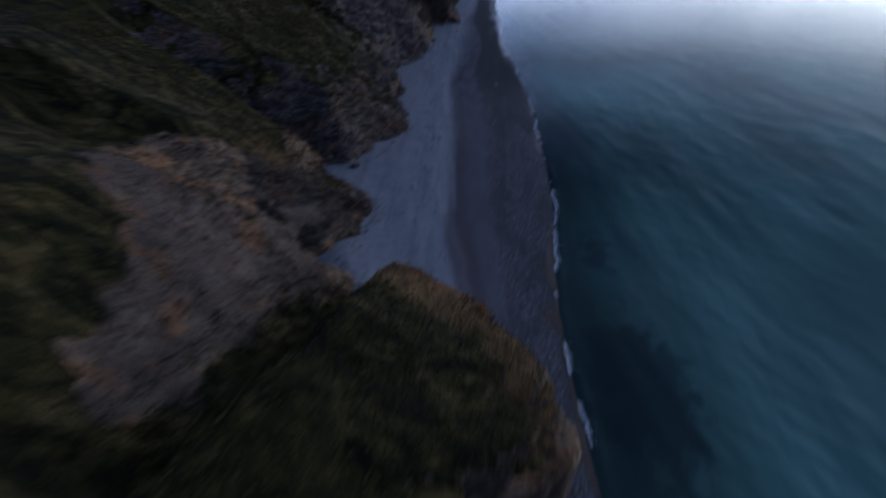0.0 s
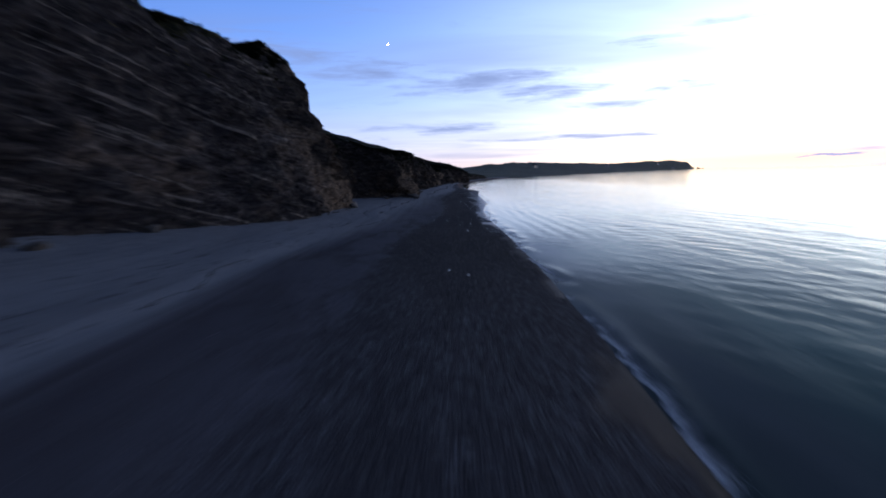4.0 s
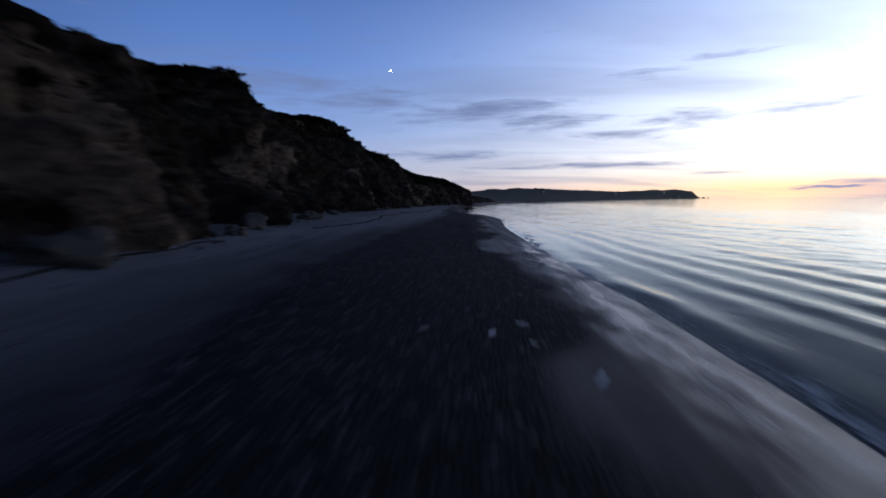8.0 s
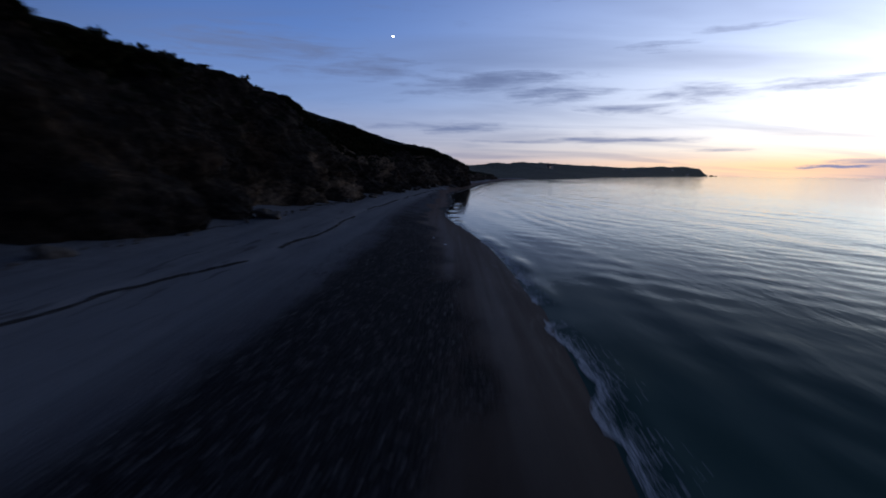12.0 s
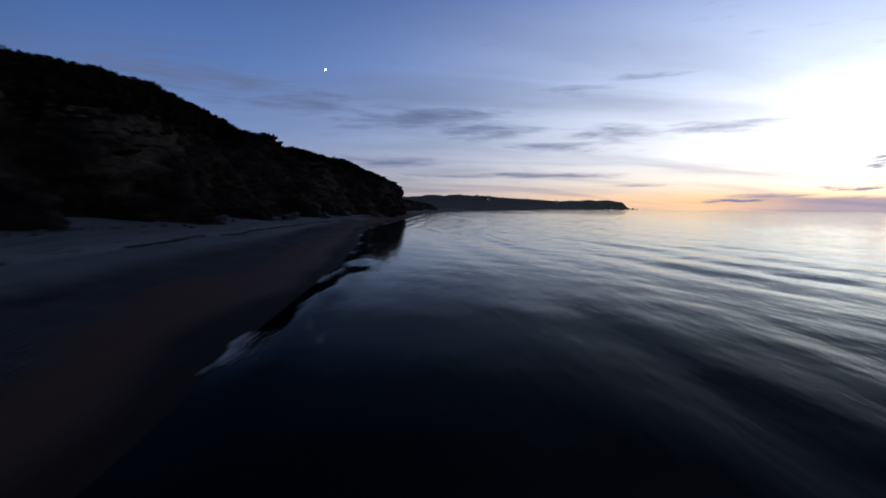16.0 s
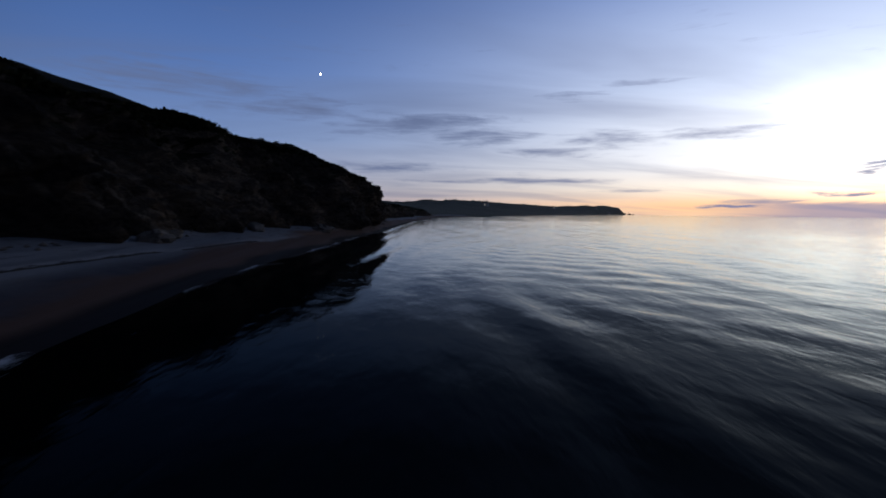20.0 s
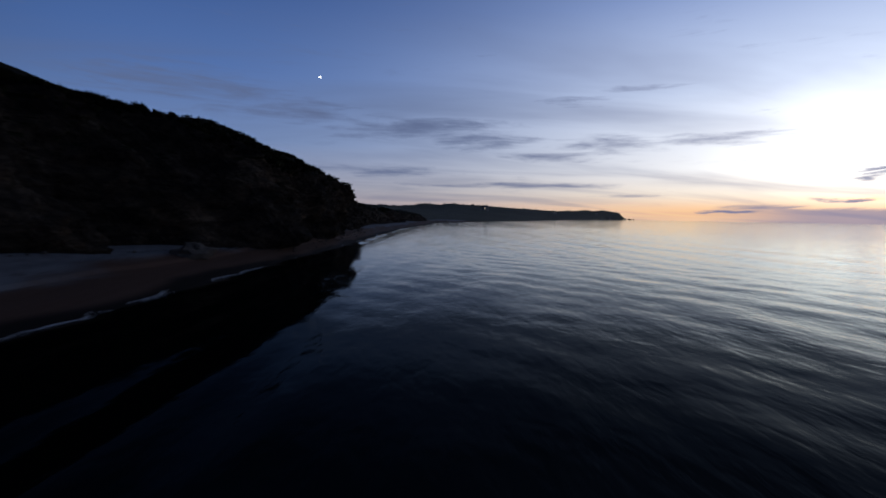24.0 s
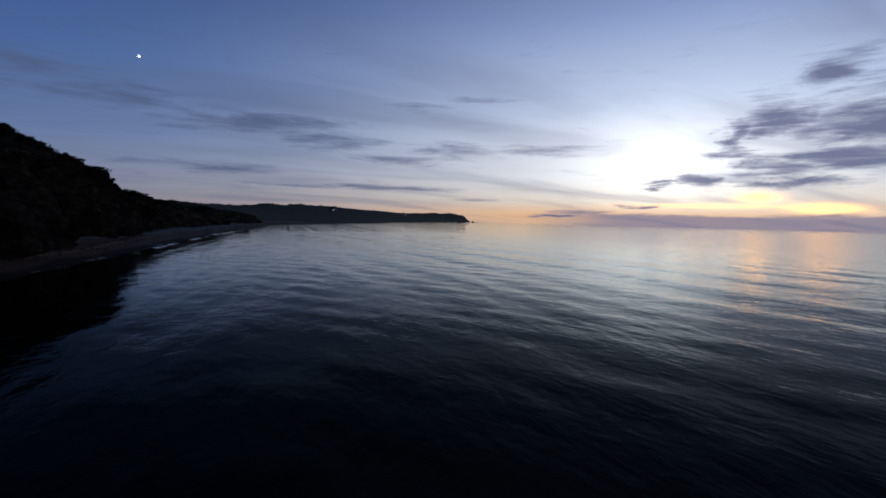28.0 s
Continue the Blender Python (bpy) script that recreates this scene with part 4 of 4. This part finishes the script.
# ---- moon ----
moon_mat, n = material("moonlight")
n.add("ShaderNodeOutputMaterial", {"Surface": n.add("ShaderNodeEmission", {"Color": (1.0, 0.97, 0.88, 1), "Strength": 6.0}).outputs[0]})
bm = bmesh.new()
bmesh.ops.create_uvsphere(bm, u_segments=24, v_segments=12, radius=7.5)
me = bpy.data.meshes.new("moon")
bm.to_mesh(me)
bm.free()
me.materials.append(moon_mat)
moon = tagged(new("moon", me), "small bright moon in the dusk sky", "moon")
m_az, m_el = radians(-6.6), radians(14.9)
moon.location = (20 + 4300 * math.sin(m_az) * math.cos(m_el), 220 + 4300 * math.cos(m_az) * math.cos(m_el), 4300 * math.sin(m_el))


# ---- helpers for things ----
rng = np.random.default_rng(7)


def beach_at(x, y):
    """The beach's height at a place."""
    foot, edge = foot_line(y), water_line(y)
    s = (x - foot) / np.maximum(edge - foot, 1.5)
    return beach_points(y, np.clip(s, -0.2, 1.0))[..., 2]


def part(name, bm, mat, parent, label=""):
    me = bpy.data.meshes.new(name)
    bm.to_mesh(me)
    bm.free()
    me.materials.append(mat)
    ob = new(name, me)
    ob.parent = parent
    if label:
        tagged(ob, label)
    return ob


def stone_mesh(name, mat, seed, size=1.0, flat=0.65, rough=0.28, level=3):
    """A worn or broken stone of about the given size, sunk a little into the ground."""
    bm = bmesh.new()
    bmesh.ops.create_icosphere(bm, subdivisions=level, radius=1.0)
    co = np.array([v.co for v in bm.verts])
    bulge = 1 + rough * fbm(co[:, 0] * 1.1 + seed * 3.7, co[:, 1] * 1.1, co[:, 2] * 1.1, 4, seed)
    # a few broken faces
    r = np.random.default_rng(seed)
    for _ in range(7):
        d = r.normal(size=3)
        d /= np.linalg.norm(d)
        reach = co @ d
        cut = 0.62 + 0.25 * r.random()
        bulge = np.where(reach * bulge > cut, cut / np.maximum(reach, 1e-3), bulge)
    co = co * bulge[:, None] * np.array([1.0, 0.78, flat]) * size
    for v, c in zip(bm.verts, co):
        v.co = c
    me = bpy.data.meshes.new(name)
    bm.to_mesh(me)
    bm.free()
    me.polygons.foreach_set("use_smooth", np.full(len(me.polygons), rough < 0.2))
    me.materials.append(mat)
    return me


def scatter(name, verts, faces, places, turns, sizes, mat, attr=None):
    """One joined mesh of many copies of a small shape."""
    n, k = len(places), len(verts)
    c, s = np.cos(turns), np.sin(turns)
    base = verts[None] * sizes[:, None, :] if sizes.ndim == 2 else verts[None] * sizes[:, None, None]
    x = base[..., 0] * c[:, None] - base[..., 1] * s[:, None]
    y = base[..., 0] * s[:, None] + base[..., 1] * c[:, None]
    pts = np.stack([x, y, base[..., 2]], -1) + places[:, None]
    idx = faces[None] + (np.arange(n) * k)[:, None, None]
    return raw_mesh(name, pts.reshape(-1, 3), idx.reshape(-1, faces.shape[1]), mat, smooth_faces=False)


# ---- scrub and grass on the slopes ----
leaf_mat, n = material("scrub_leaves")
isle = n.add("ShaderNodeNewGeometry").outputs["Random Per Island"]
leafy = n.ramp(isle, [(0.0, (0.005, 0.007, 0.002)), (0.5, (0.012, 0.014, 0.005)), (0.85, (0.024, 0.024, 0.009)), (1.0, (0.055, 0.04, 0.018))])
finish(n, n.mix(0.35, leafy, n.ramp(n.noise(place_of(n), 0.25, 4.0), [(0.35, (0.007, 0.011, 0.004)), (0.7, (0.032, 0.030, 0.012))])), 0.9, Specular_IOR_Level=0.1)


grass_mat, n = material("cliff_grass")
isle = n.add("ShaderNodeNewGeometry").outputs["Random Per Island"]
pos = place_of(n)
green = n.ramp(isle, [(0.0, (0.024, 0.022, 0.006)), (0.5, (0.058, 0.050, 0.013)), (0.85, (0.112, 0.088, 0.027)), (1.0, (0.19, 0.13, 0.055))])
dry = n.ramp(isle, [(0.0, (0.07, 0.05, 0.022)), (0.5, (0.15, 0.10, 0.045)), (0.85, (0.25, 0.15, 0.06)), (1.0, (0.34, 0.26, 0.15))])
finish(n, n.mix(n.math("MULTIPLY", straw_of(n, pos), 0.9), n.mix(0.3, green, n.ramp(n.noise(pos, 0.25, 4.0), [(0.35, (0.030, 0.033, 0.009)), (0.7, (0.13, 0.10, 0.035))])), dry), 0.9, Specular_IOR_Level=0.1)


def tuft(blades, seed, wide, spread):
    """A low clump of leaves or blades as loose triangles, about one metre high."""
    r = np.random.default_rng(seed)
    v, f = [], []
    for b in range(blades):
        a, lean = r.random() * 6.283, r.random() ** 0.7 * spread
        root = np.array([math.cos(a), math.sin(a), 0]) * 0.35 * r.random()
        tip = root + np.array([math.cos(a) * lean, math.sin(a) * lean, 0.55 + 0.6 * r.random() * (1 - 0.4 * lean)])
        side = np.array([-math.sin(a), math.cos(a), 0.15 * r.normal()]) * wide * (0.6 + 0.8 * r.random())
        mid = root * 0.4 + tip * 0.6
        k = len(v)
        v += [mid - side, root - np.array([0, 0, 0.15]), mid + side, tip]
        f += [(k, k + 1, k + 2), (k, k + 2, k + 3)]
    return np.array(v), np.array(f)


def slope_places(count, y0, y1, t0, t1, keep):
    y = rng.uniform(y0, y1, count * 3)
    t = rng.uniform(t0, t1, count * 3)
    p = cliff_points(y, t)
    e = 0.15
    a, b = cliff_points(y + e, t) - p, cliff_points(y, t + e / 12) - p
    nrm = np.cross(a, b)
    up = np.abs(nrm[:, 2]) / (np.linalg.norm(nrm, axis=1) + 1e-9)
    dense = 0.5 + 0.7 * fbm(p[:, 0] * 0.07, p[:, 1] * 0.07, 0, 3, 83)
    ok = (rng.random(len(p)) < keep(up, t, y) * np.clip(dense, 0.05, 1)) & (y < y1)
    return p[ok][:count]


for kind, count, span, tspan, size, wide, spread, rule, label in (
    ("grass_tufts", 34000, (-10, 112), (0.72, 2.2), (0.12, 0.30), 0.11, 1.0, lambda up, t, y: smooth(0.55, 0.8, up), "wind-bent green and straw-coloured grass on the cliff top"),
    ("scrub_slope", 21000, (100, 260), (0.85, 2.15), (0.20, 0.48), 0.24, 1.25, lambda up, t, y: np.maximum(smooth(0.5, 0.75, up), 0.55 * smooth(1.05, 1.3, t)), "dark gorse and grass scrub over the upper cliff slope"),
    ("scrub_brow", 24000, (255, 500), (0.85, 2.15), (0.18, 0.44), 0.24, 1.25, lambda up, t, y: np.maximum(smooth(0.5, 0.75, up), 0.6 * smooth(1.0, 1.25, t)), "dark bushes and scrub above the cliff face"),
):
    v, f = tuft(9, 3 + count % 97 + len(kind), wide, spread)
    at = slope_places(count, span[0], span[1], tspan[0], tspan[1], rule)
    high = rng.uniform(size[0], size[1], len(at))
    sizes = np.stack([high * 1.2, high * 1.2, high * rng.uniform(0.6, 1.0, len(at))], -1)
    me = scatter(kind, v, f, at, rng.uniform(0, 6.283, len(at)), sizes, grass_mat if kind == "grass_tufts" else leaf_mat)
    tagged(new(kind, me), label, "vegetation", kind="stuff")

# ---- bushes that stand up from the skyline ----
bark_mat, n = material("bush_bark")
finish(n, n.mix(n.noise(place_of(n), 12.0, 5.0), (0.03, 0.024, 0.018), (0.07, 0.055, 0.04)), 0.9)


def bush(seed, high):
    """A low wind-shaped bush: short forked stems and a loose crown of leaves."""
    r = np.random.default_rng(seed)
    root = bpy.data.objects.new("bush", None)
    scene.collection.objects.link(root)
    bm = bmesh.new()
    for k in range(5):
        a = k * 1.26 + r.random()
        tip = Vector((math.cos(a) * high * 0.35, math.sin(a) * high * 0.35, high * (0.55 + 0.2 * r.random())))
        ring0 = bmesh.ops.create_cone(bm, cap_ends=True, segments=6, radius1=0.07 * high, radius2=0.02 * high, depth=tip.length)["verts"]
        bmesh.ops.transform(bm, matrix=Matrix.Translation(tip / 2 - Vector((0, 0, 0.1))) @ tip.to_track_quat("Z", "Y").to_matrix().to_4x4(), verts=ring0)
    part("stems", bm, bark_mat, root)
    count = 420
    d = r.normal(size=(count, 3))
    d /= np.linalg.norm(d, axis=1, keepdims=True)
    d[:, 2] = np.abs(d[:, 2]) * 0.8
    lobes = 1 + 0.35 * fbm(d[:, 0] * 2 + seed, d[:, 1] * 2, d[:, 2] * 2, 3, seed)
    p = d * (r.random((count, 1)) ** 0.4) * lobes[:, None] * np.array([0.75, 0.75, 0.8]) * high + np.array([0, 0, 0.3 * high])
    a, b = r.normal(size=(count, 3)), r.normal(size=(count, 3))
    scale = 0.10 * high
    v = np.stack([p + a * scale, p + b * scale, p - (a + b) * 0.5 * scale], 1).reshape(-1, 3)
    me = raw_mesh("crown", v, np.arange(len(v)).reshape(-1, 3), leaf_mat, smooth_faces=False)
    crown = new("crown", me)
    crown.parent = root
    return tagged(root, "dark wind-shaped bush on the skyline of the cliff", "bush", "bushes on the cliff top")


bushes = [bush(5, 0.95), bush(9, 0.7), bush(14, 1.15)]
spots = [(269, 1.97), (172, 1.9), (196, 1.95), (231, 1.97), (243, 1.9), (266, 1.9), (286, 1.95), (309, 1.95), (313, 1.9), (343, 1.95), (361, 1.95), (412, 1.9)]
for k, (y, t) in enumerate(spots):
    p = cliff_points(y, t)
    m = Matrix.Translation(Vector(p) - Vector((0, 0, 0.12))) @ Matrix.Rotation(k * 1.7, 4, "Z")
    if k < 3:
        bushes[k].matrix_world = m
    else:
        copy_thing(bushes[k % 3], m)

# ---- boulders under the cliff ----
boulder_mat, n = material("boulder_rock")
pos = place_of(n)
finish(n, n.mix(n.noise(pos, 1.6, 7.0, 0.7), (0.028, 0.025, 0.023), (0.15, 0.125, 0.10)), 0.9, n.noise(pos, 5.0, 7.0, 0.7), 0.8, 0.08)
shapes = [stone_mesh("boulder", boulder_mat, k, 1.0, 0.55, 0.55) for k in (2, 4, 6, 8)]
rows = [(187.6, 1.4, 1.7), (158.8, 0.6, 1.6), (184.2, 3.5, 0.7), (178.5, 1.2, 0.7), (197.5, 0.9, 0.8), (181.5, 2.6, 0.5), (120.0, 1.5, 0.8), (109.0, 2.0, 0.7), (86.0, 1.2, 0.6), (63.0, 1.6, 0.8), (201.0, 0.8, 1.1), (211.5, 1.2, 0.9), (222.0, 0.6, 0.8), (236.0, 0.9, 0.8), (246.5, 0.6, 0.6), (262.0, 1.0, 0.9), (281.0, 0.9, 0.7), (291.0, 1.3, 0.8), (312.0, 1.0, 0.7), (327.0, 1.1, 1.0), (338.5, 1.8, 1.2), (341.5, 0.8, 0.7), (352.0, 1.2, 0.9), (360.5, 2.2, 1.0)]
for k, (y, d, size) in enumerate(rows):
    x = float(foot_line(y)) + d
    ob = new("boulder", shapes[k % 4])
    ob.matrix_world = Matrix.Translation((x, y, float(beach_at(x, y)) + 0.18 * size)) @ Matrix.Rotation(k * 2.1, 4, "Z") @ Matrix.Scale(size, 4)
    tagged(ob, "dark broken boulder lying at the foot of the cliff", "boulder", "boulders under the cliff")

# rubble too small to count
v = np.array([(1, 0, 0), (-0.9, 0.1, 0), (0.1, 0.8, 0.05), (0, -0.75, 0), (0.1, 0.05, 0.65), (0, 0, -0.4)], float)
f = np.array([(0, 2, 4), (2, 1, 4), (1, 3, 4), (3, 0, 4), (2, 0, 5), (1, 2, 5), (3, 1, 5), (0, 3, 5)])
y = rng.uniform(20, 470, 3000)
x = foot_line(y) + np.abs(rng.normal(0, 0.55, len(y))) + 0.1
p = np.stack([x, y, beach_at(x, y) + 0.02], -1)
size = 0.03 + 0.20 * rng.random(len(y)) ** 4
tagged(new("rubble", scatter("rubble", v, f, p, rng.uniform(0, 6.28, len(y)), size, boulder_mat)), "small broken rock along the foot of the cliff", "rubble", kind="stuff")

# ---- shingle ----
pebble_mat, n = material("shingle_pebbles")
isle = n.add("ShaderNodeNewGeometry").outputs["Random Per Island"]
finish(n, n.ramp(isle, [(0.0, (0.006, 0.006, 0.008)), (0.6, (0.012, 0.012, 0.015)), (0.88, (0.026, 0.026, 0.030)), (0.965, (0.085, 0.085, 0.088)), (1.0, (0.36, 0.355, 0.35))]), 0.75)
y = rng.uniform(30, 330, 48000)
s = rng.beta(4.2, 2.0, len(y))
keep = (s > np.interp(y, [125, 155, 170, 190], [0.5, 0.66, 0.62, 0.5])) & (fbm(y * 0.1, s * 4, 0, 3, 5) + 0.45 * line([(30, 1.0), (180, 1.0), (212, 0.5), (236, 0.1), (330, 0.0)])(y) > rng.random(len(y)) * 0.9 - 0.2)
keep &= (1 - s) * (water_line(y) - foot_line(y)) > 0.4 + WET(y)
y, s = y[keep], s[keep]
x = foot_line(y) + (water_line(y) - foot_line(y)) * s
p = np.stack([x, y, beach_at(x, y) + 0.008], -1)
size = np.stack([0.016 + 0.045 * rng.random(len(y)) ** 4, 0.014 + 0.034 * rng.random(len(y)) ** 4, 0.018 + 0.022 * rng.random(len(y))], -1)
tagged(new("shingle", scatter("shingle", v, f, p, rng.uniform(0, 6.28, len(y)), size, pebble_mat)), "loose dark and pale pebbles strewn over the beach", "pebbles", kind="stuff")

# single white scraps that stand out
pale_mat, n = material("dried_foam")
pos = place_of(n)
finish(n, n.mix(n.noise(pos, 8.0, 6.0), (0.62, 0.63, 0.65), (0.85, 0.86, 0.87)), 0.9, n.noise(pos, 25.0, 5.0), 0.4, 0.02)
pale = [stone_mesh("foam_scrap", pale_mat, k, 1.0, 0.12, 1.1, 3) for k in (21, 22, 23, 24)]
SCRAPS = [(9.2, 84.1), (11.0, 83.0), (11.4, 82.2), (12.9, 123.3), (10.6, 108.9), (9.5, 109.7), (12.1, 89.4), (7.9, 142.1), (9.4, 143.7), (9.8, 144.9), (10.6, 152.8), (9.7, 140.5), (12.3, 139.8), (12.2, 138.1), (13.0, 138.0), (11.0, 136.8), (12.1, 136.4), (11.6, 131.9), (11.4, 140.9), (7.4, 147.3), (8.9, 148.9), (12.8, 145.4), (11.0, 145.5), (12.5, 183.0), (13.8, 182.9), (14.5, 183.7), (14.5, 182.4), (15.2, 180.8), (9.4, 163.8), (11.4, 164.7), (11.6, 164.9), (13.6, 164.4), (13.9, 167.8), (13.4, 169.3), (13.5, 169.6), (12.8, 170.2), (12.0, 173.7), (13.2, 174.2), (17.3, 258.5), (16.5, 261.0), (-11.0, 66.0), (7.0, 84.6), (19.9, 367.0)]
for k, (x, y) in enumerate(SCRAPS):
    size = 0.045 + 0.065 * ((k * 37) % 10) / 10 if y < 300 else 0.2
    ob = new("foam_scrap", pale[k % 4])
    ob.matrix_world = Matrix.Translation((x, y, float(beach_at(x, y)) + 0.09 * size)) @ Matrix.Rotation(0.9 * math.sin(k * 1.3), 4, "Z") @ Matrix.Diagonal((size * 0.65, size * 2.6, size, 1))
    tagged(ob, "white scrap of dried sea foam on the dark shingle", "foam scrap", "foam scraps on the beach")

# ---- wrack: dark weed along the step of the beach ----
weed_mat, n = material("dried_weed")
finish(n, n.mix(n.noise(place_of(n), 9.0, 5.0), (0.004, 0.004, 0.005), (0.010, 0.009, 0.010)), 0.85)
y = rng.uniform(30, 345, 26000)
second = (rng.random(len(y)) < 0.35) & (y < 175)
sc = SCARP(y) + 0.035 * fbm(y * 0.12, 0.7, 0, 4, 9) + np.where(second, -0.07 + 0.03 * fbm(y * 0.07, 2.2, 0, 3, 12), 0)
x = calm_foot(y) + (water_line(y) - calm_foot(y)) * sc + rng.normal(0.10, 0.03, len(y))
p = np.stack([x, y, beach_at(x, y) + 0.01], -1)
keep = (fbm(y * 0.18, 0.4 + second, 0, 4, 29) + np.where(y < 150, 0.5, 0.0) * fbm(y * 0.9, 0.2, 0, 3, 39) > np.where(y < 150, 0.1, np.where(y < 205, 0.0, -0.45))) & (rng.random(len(y)) < np.where(y < 70, 0.07, np.where(y < 150, 0.2, 0.95)))
p = p[keep]
size = np.stack([rng.uniform(0.015, 0.04, len(p)), rng.uniform(0.08, 0.28, len(p)), rng.uniform(0.025, 0.05, len(p))], -1)
tagged(new("wrack", scatter("wrack", v, f, p, rng.normal(0, 0.35, len(p)), size, weed_mat)), "dark line of dried seaweed along the beach step", "seaweed", kind="stuff")

# ---- foam where the water runs out ----
hexa = np.array([(math.cos(k * 1.0472) * (1 + 0.25 * math.sin(k * 2.3)), math.sin(k * 1.0472) * (1 + 0.2 * math.cos(k * 1.7)), 0) for k in range(6)])
fan = np.array([(0, 1, 2), (0, 2, 3), (0, 3, 4), (0, 4, 5)])


def edge_shift(y):
    return (0.45 - 0.27 * smooth(240, 270, y)) * fbm(y * 0.11, 0.5, 0, 3, 19)


y = rng.uniform(20, 470, 120000)
amount = line([(20, 0.5), (60, 0.7), (120, 0.5), (170, 0.6), (200, 0.45), (212, 0.2), (226, 0.35), (232, 1.1), (268, 1.15), (282, 0.7), (295, 0.34), (310, 0.25), (470, 0.28)])(y)
patch = fbm(y * 0.35, 0.9, 0, 4, 57)
o = -0.12 + rng.exponential(0.11, len(y)) * (0.5 + amount) + 0.16 * fbm(y * 1.3, 0.1, 0, 3, 58)
keep = (patch + 1.1 * amount > 0.6 + 0.4 * rng.random(len(y))) & (o > -0.5) & (o < 2.5)
y, o = y[keep], o[keep]
# lace left on the shingle by the last wave
yl = rng.uniform(128, 206, 22000)
ol = rng.uniform(-1.9, 0.1, len(yl))
lace = fbm(yl * 0.9, ol * 1.6, 0, 3, 157) + 0.35 * fbm(yl * 0.12, 0.4, 0, 2, 163)
yl, ol = yl[lace > 0.3], ol[lace > 0.3]
y, o = np.concatenate([y, yl]), np.concatenate([o, ol])
x = water_line(y) + o + edge_shift(y)
z = np.maximum(np.maximum(wave_height(x, y, o), beach_at(x, y)), 0.0) + 0.02
p = np.stack([x, y, z], -1)
small = np.where(o < -0.3, 0.4, np.where(y > 262, 0.45, 0.5))
size = np.stack([rng.uniform(0.015, 0.045, len(y)) * small, rng.uniform(0.03, 0.10, len(y)) * small, np.ones(len(y))], -1)
tagged(new("foam", scatter("foam", hexa, fan, p, rng.uniform(-0.5, 0.5, len(y)), size, foam_mat)), "thin broken line of white foam at the water's edge", "foam", kind="stuff")

# ---- far houses with lit windows, and rocks off the point ----
wall_mat, n = material("house_wall")
finish(n, n.mix(n.noise(place_of(n), 0.8, 4.0), (0.35, 0.34, 0.32), (0.5, 0.49, 0.46)), 0.9)
slate_mat, n = material("slate_roof")
finish(n, n.mix(n.noise(place_of(n), 1.5, 4.0), (0.04, 0.042, 0.05), (0.08, 0.08, 0.09)), 0.7)
lit_mat, n = material("lit_window")
n.add("ShaderNodeOutputMaterial", {"Surface": n.add("ShaderNodeEmission", {"Color": (1.0, 0.78, 0.5, 1), "Strength": 1.1}).outputs[0]})


def box(bm, cx, cy, cz, sx, sy, sz):
    bmesh.ops.create_cube(bm, size=1.0, matrix=Matrix.Translation((cx, cy, cz)) @ Matrix.Diagonal((sx, sy, sz, 1)))


def house(place, heading, long):
    root = bpy.data.objects.new("house", None)
    scene.collection.objects.link(root)
    bm = bmesh.new()
    box(bm, 0, 0, 2.0, long, 7, 6.0)
    part("wall", bm, wall_mat, root)
    bm = bmesh.new()
    a, b = long / 2 + 0.4, 4.0
    vs = [bm.verts.new(c) for c in ((-a, -b, 4.8), (a, -b, 4.8), (a, b, 4.8), (-a, b, 4.8), (-a, 0, 8.0), (a, 0, 8.0))]
    for q in ((0, 1, 5, 4), (2, 3, 4, 5), (0, 4, 3), (1, 2, 5), (3, 2, 1, 0)):
        bm.faces.new([vs[k] for k in q])
    roof = part("roof", bm, slate_mat, root)
    bm = bmesh.new()
    box(bm, long * 0.3, 0, 8.4, 1.2, 1.0, 1.8)
    part("chimney", bm, wall_mat, roof)
    for k in range(3):
        bm = bmesh.new()
        box(bm, (k - 1) * long * 0.28, -3.55, 2.6, 1.1, 0.2, 1.3)
        part("window", bm, lit_mat if k == 0 else slate_mat, root)
    root.matrix_world = Matrix.Translation(place) @ Matrix.Rotation(heading, 4, "Z")
    return tagged(root, "small pale house with lit windows on the far shore", "house", "houses on the far shore")


def land_at(t, v):
    a, b = along(SHORE_FAR, np.array([t]))[0], along(RIDGE_FAR, np.array([t]))[0]
    x, y = a[0] + (b[0] - a[0]) * v, a[1] + (b[1] - a[1]) * v
    return Vector((x, y, b[2] * v + 0.6))


for t, v_, long in ((0.34, 0.45, 9), (0.52, 0.5, 10), (0.72, 0.5, 12), (0.80, 0.12, 16), (0.955, 0.2, 18)):
    house(land_at(t, v_), 0.35, long)

for k, (x, y, size, high) in enumerate(((2165, 4195, 22, 0.55), (2215, 4215, 12, 0.45))):
    ob = new("sea_stack", stone_mesh("sea_stack", boulder_mat, 31 + k, 1.0, high, 0.4))
    ob.matrix_world = Matrix.Translation((x, y, 0.2)) @ Matrix.Scale(size, 4)
    tagged(ob, "dark low rock standing in the sea off the point", "rock", "rocks off the point")
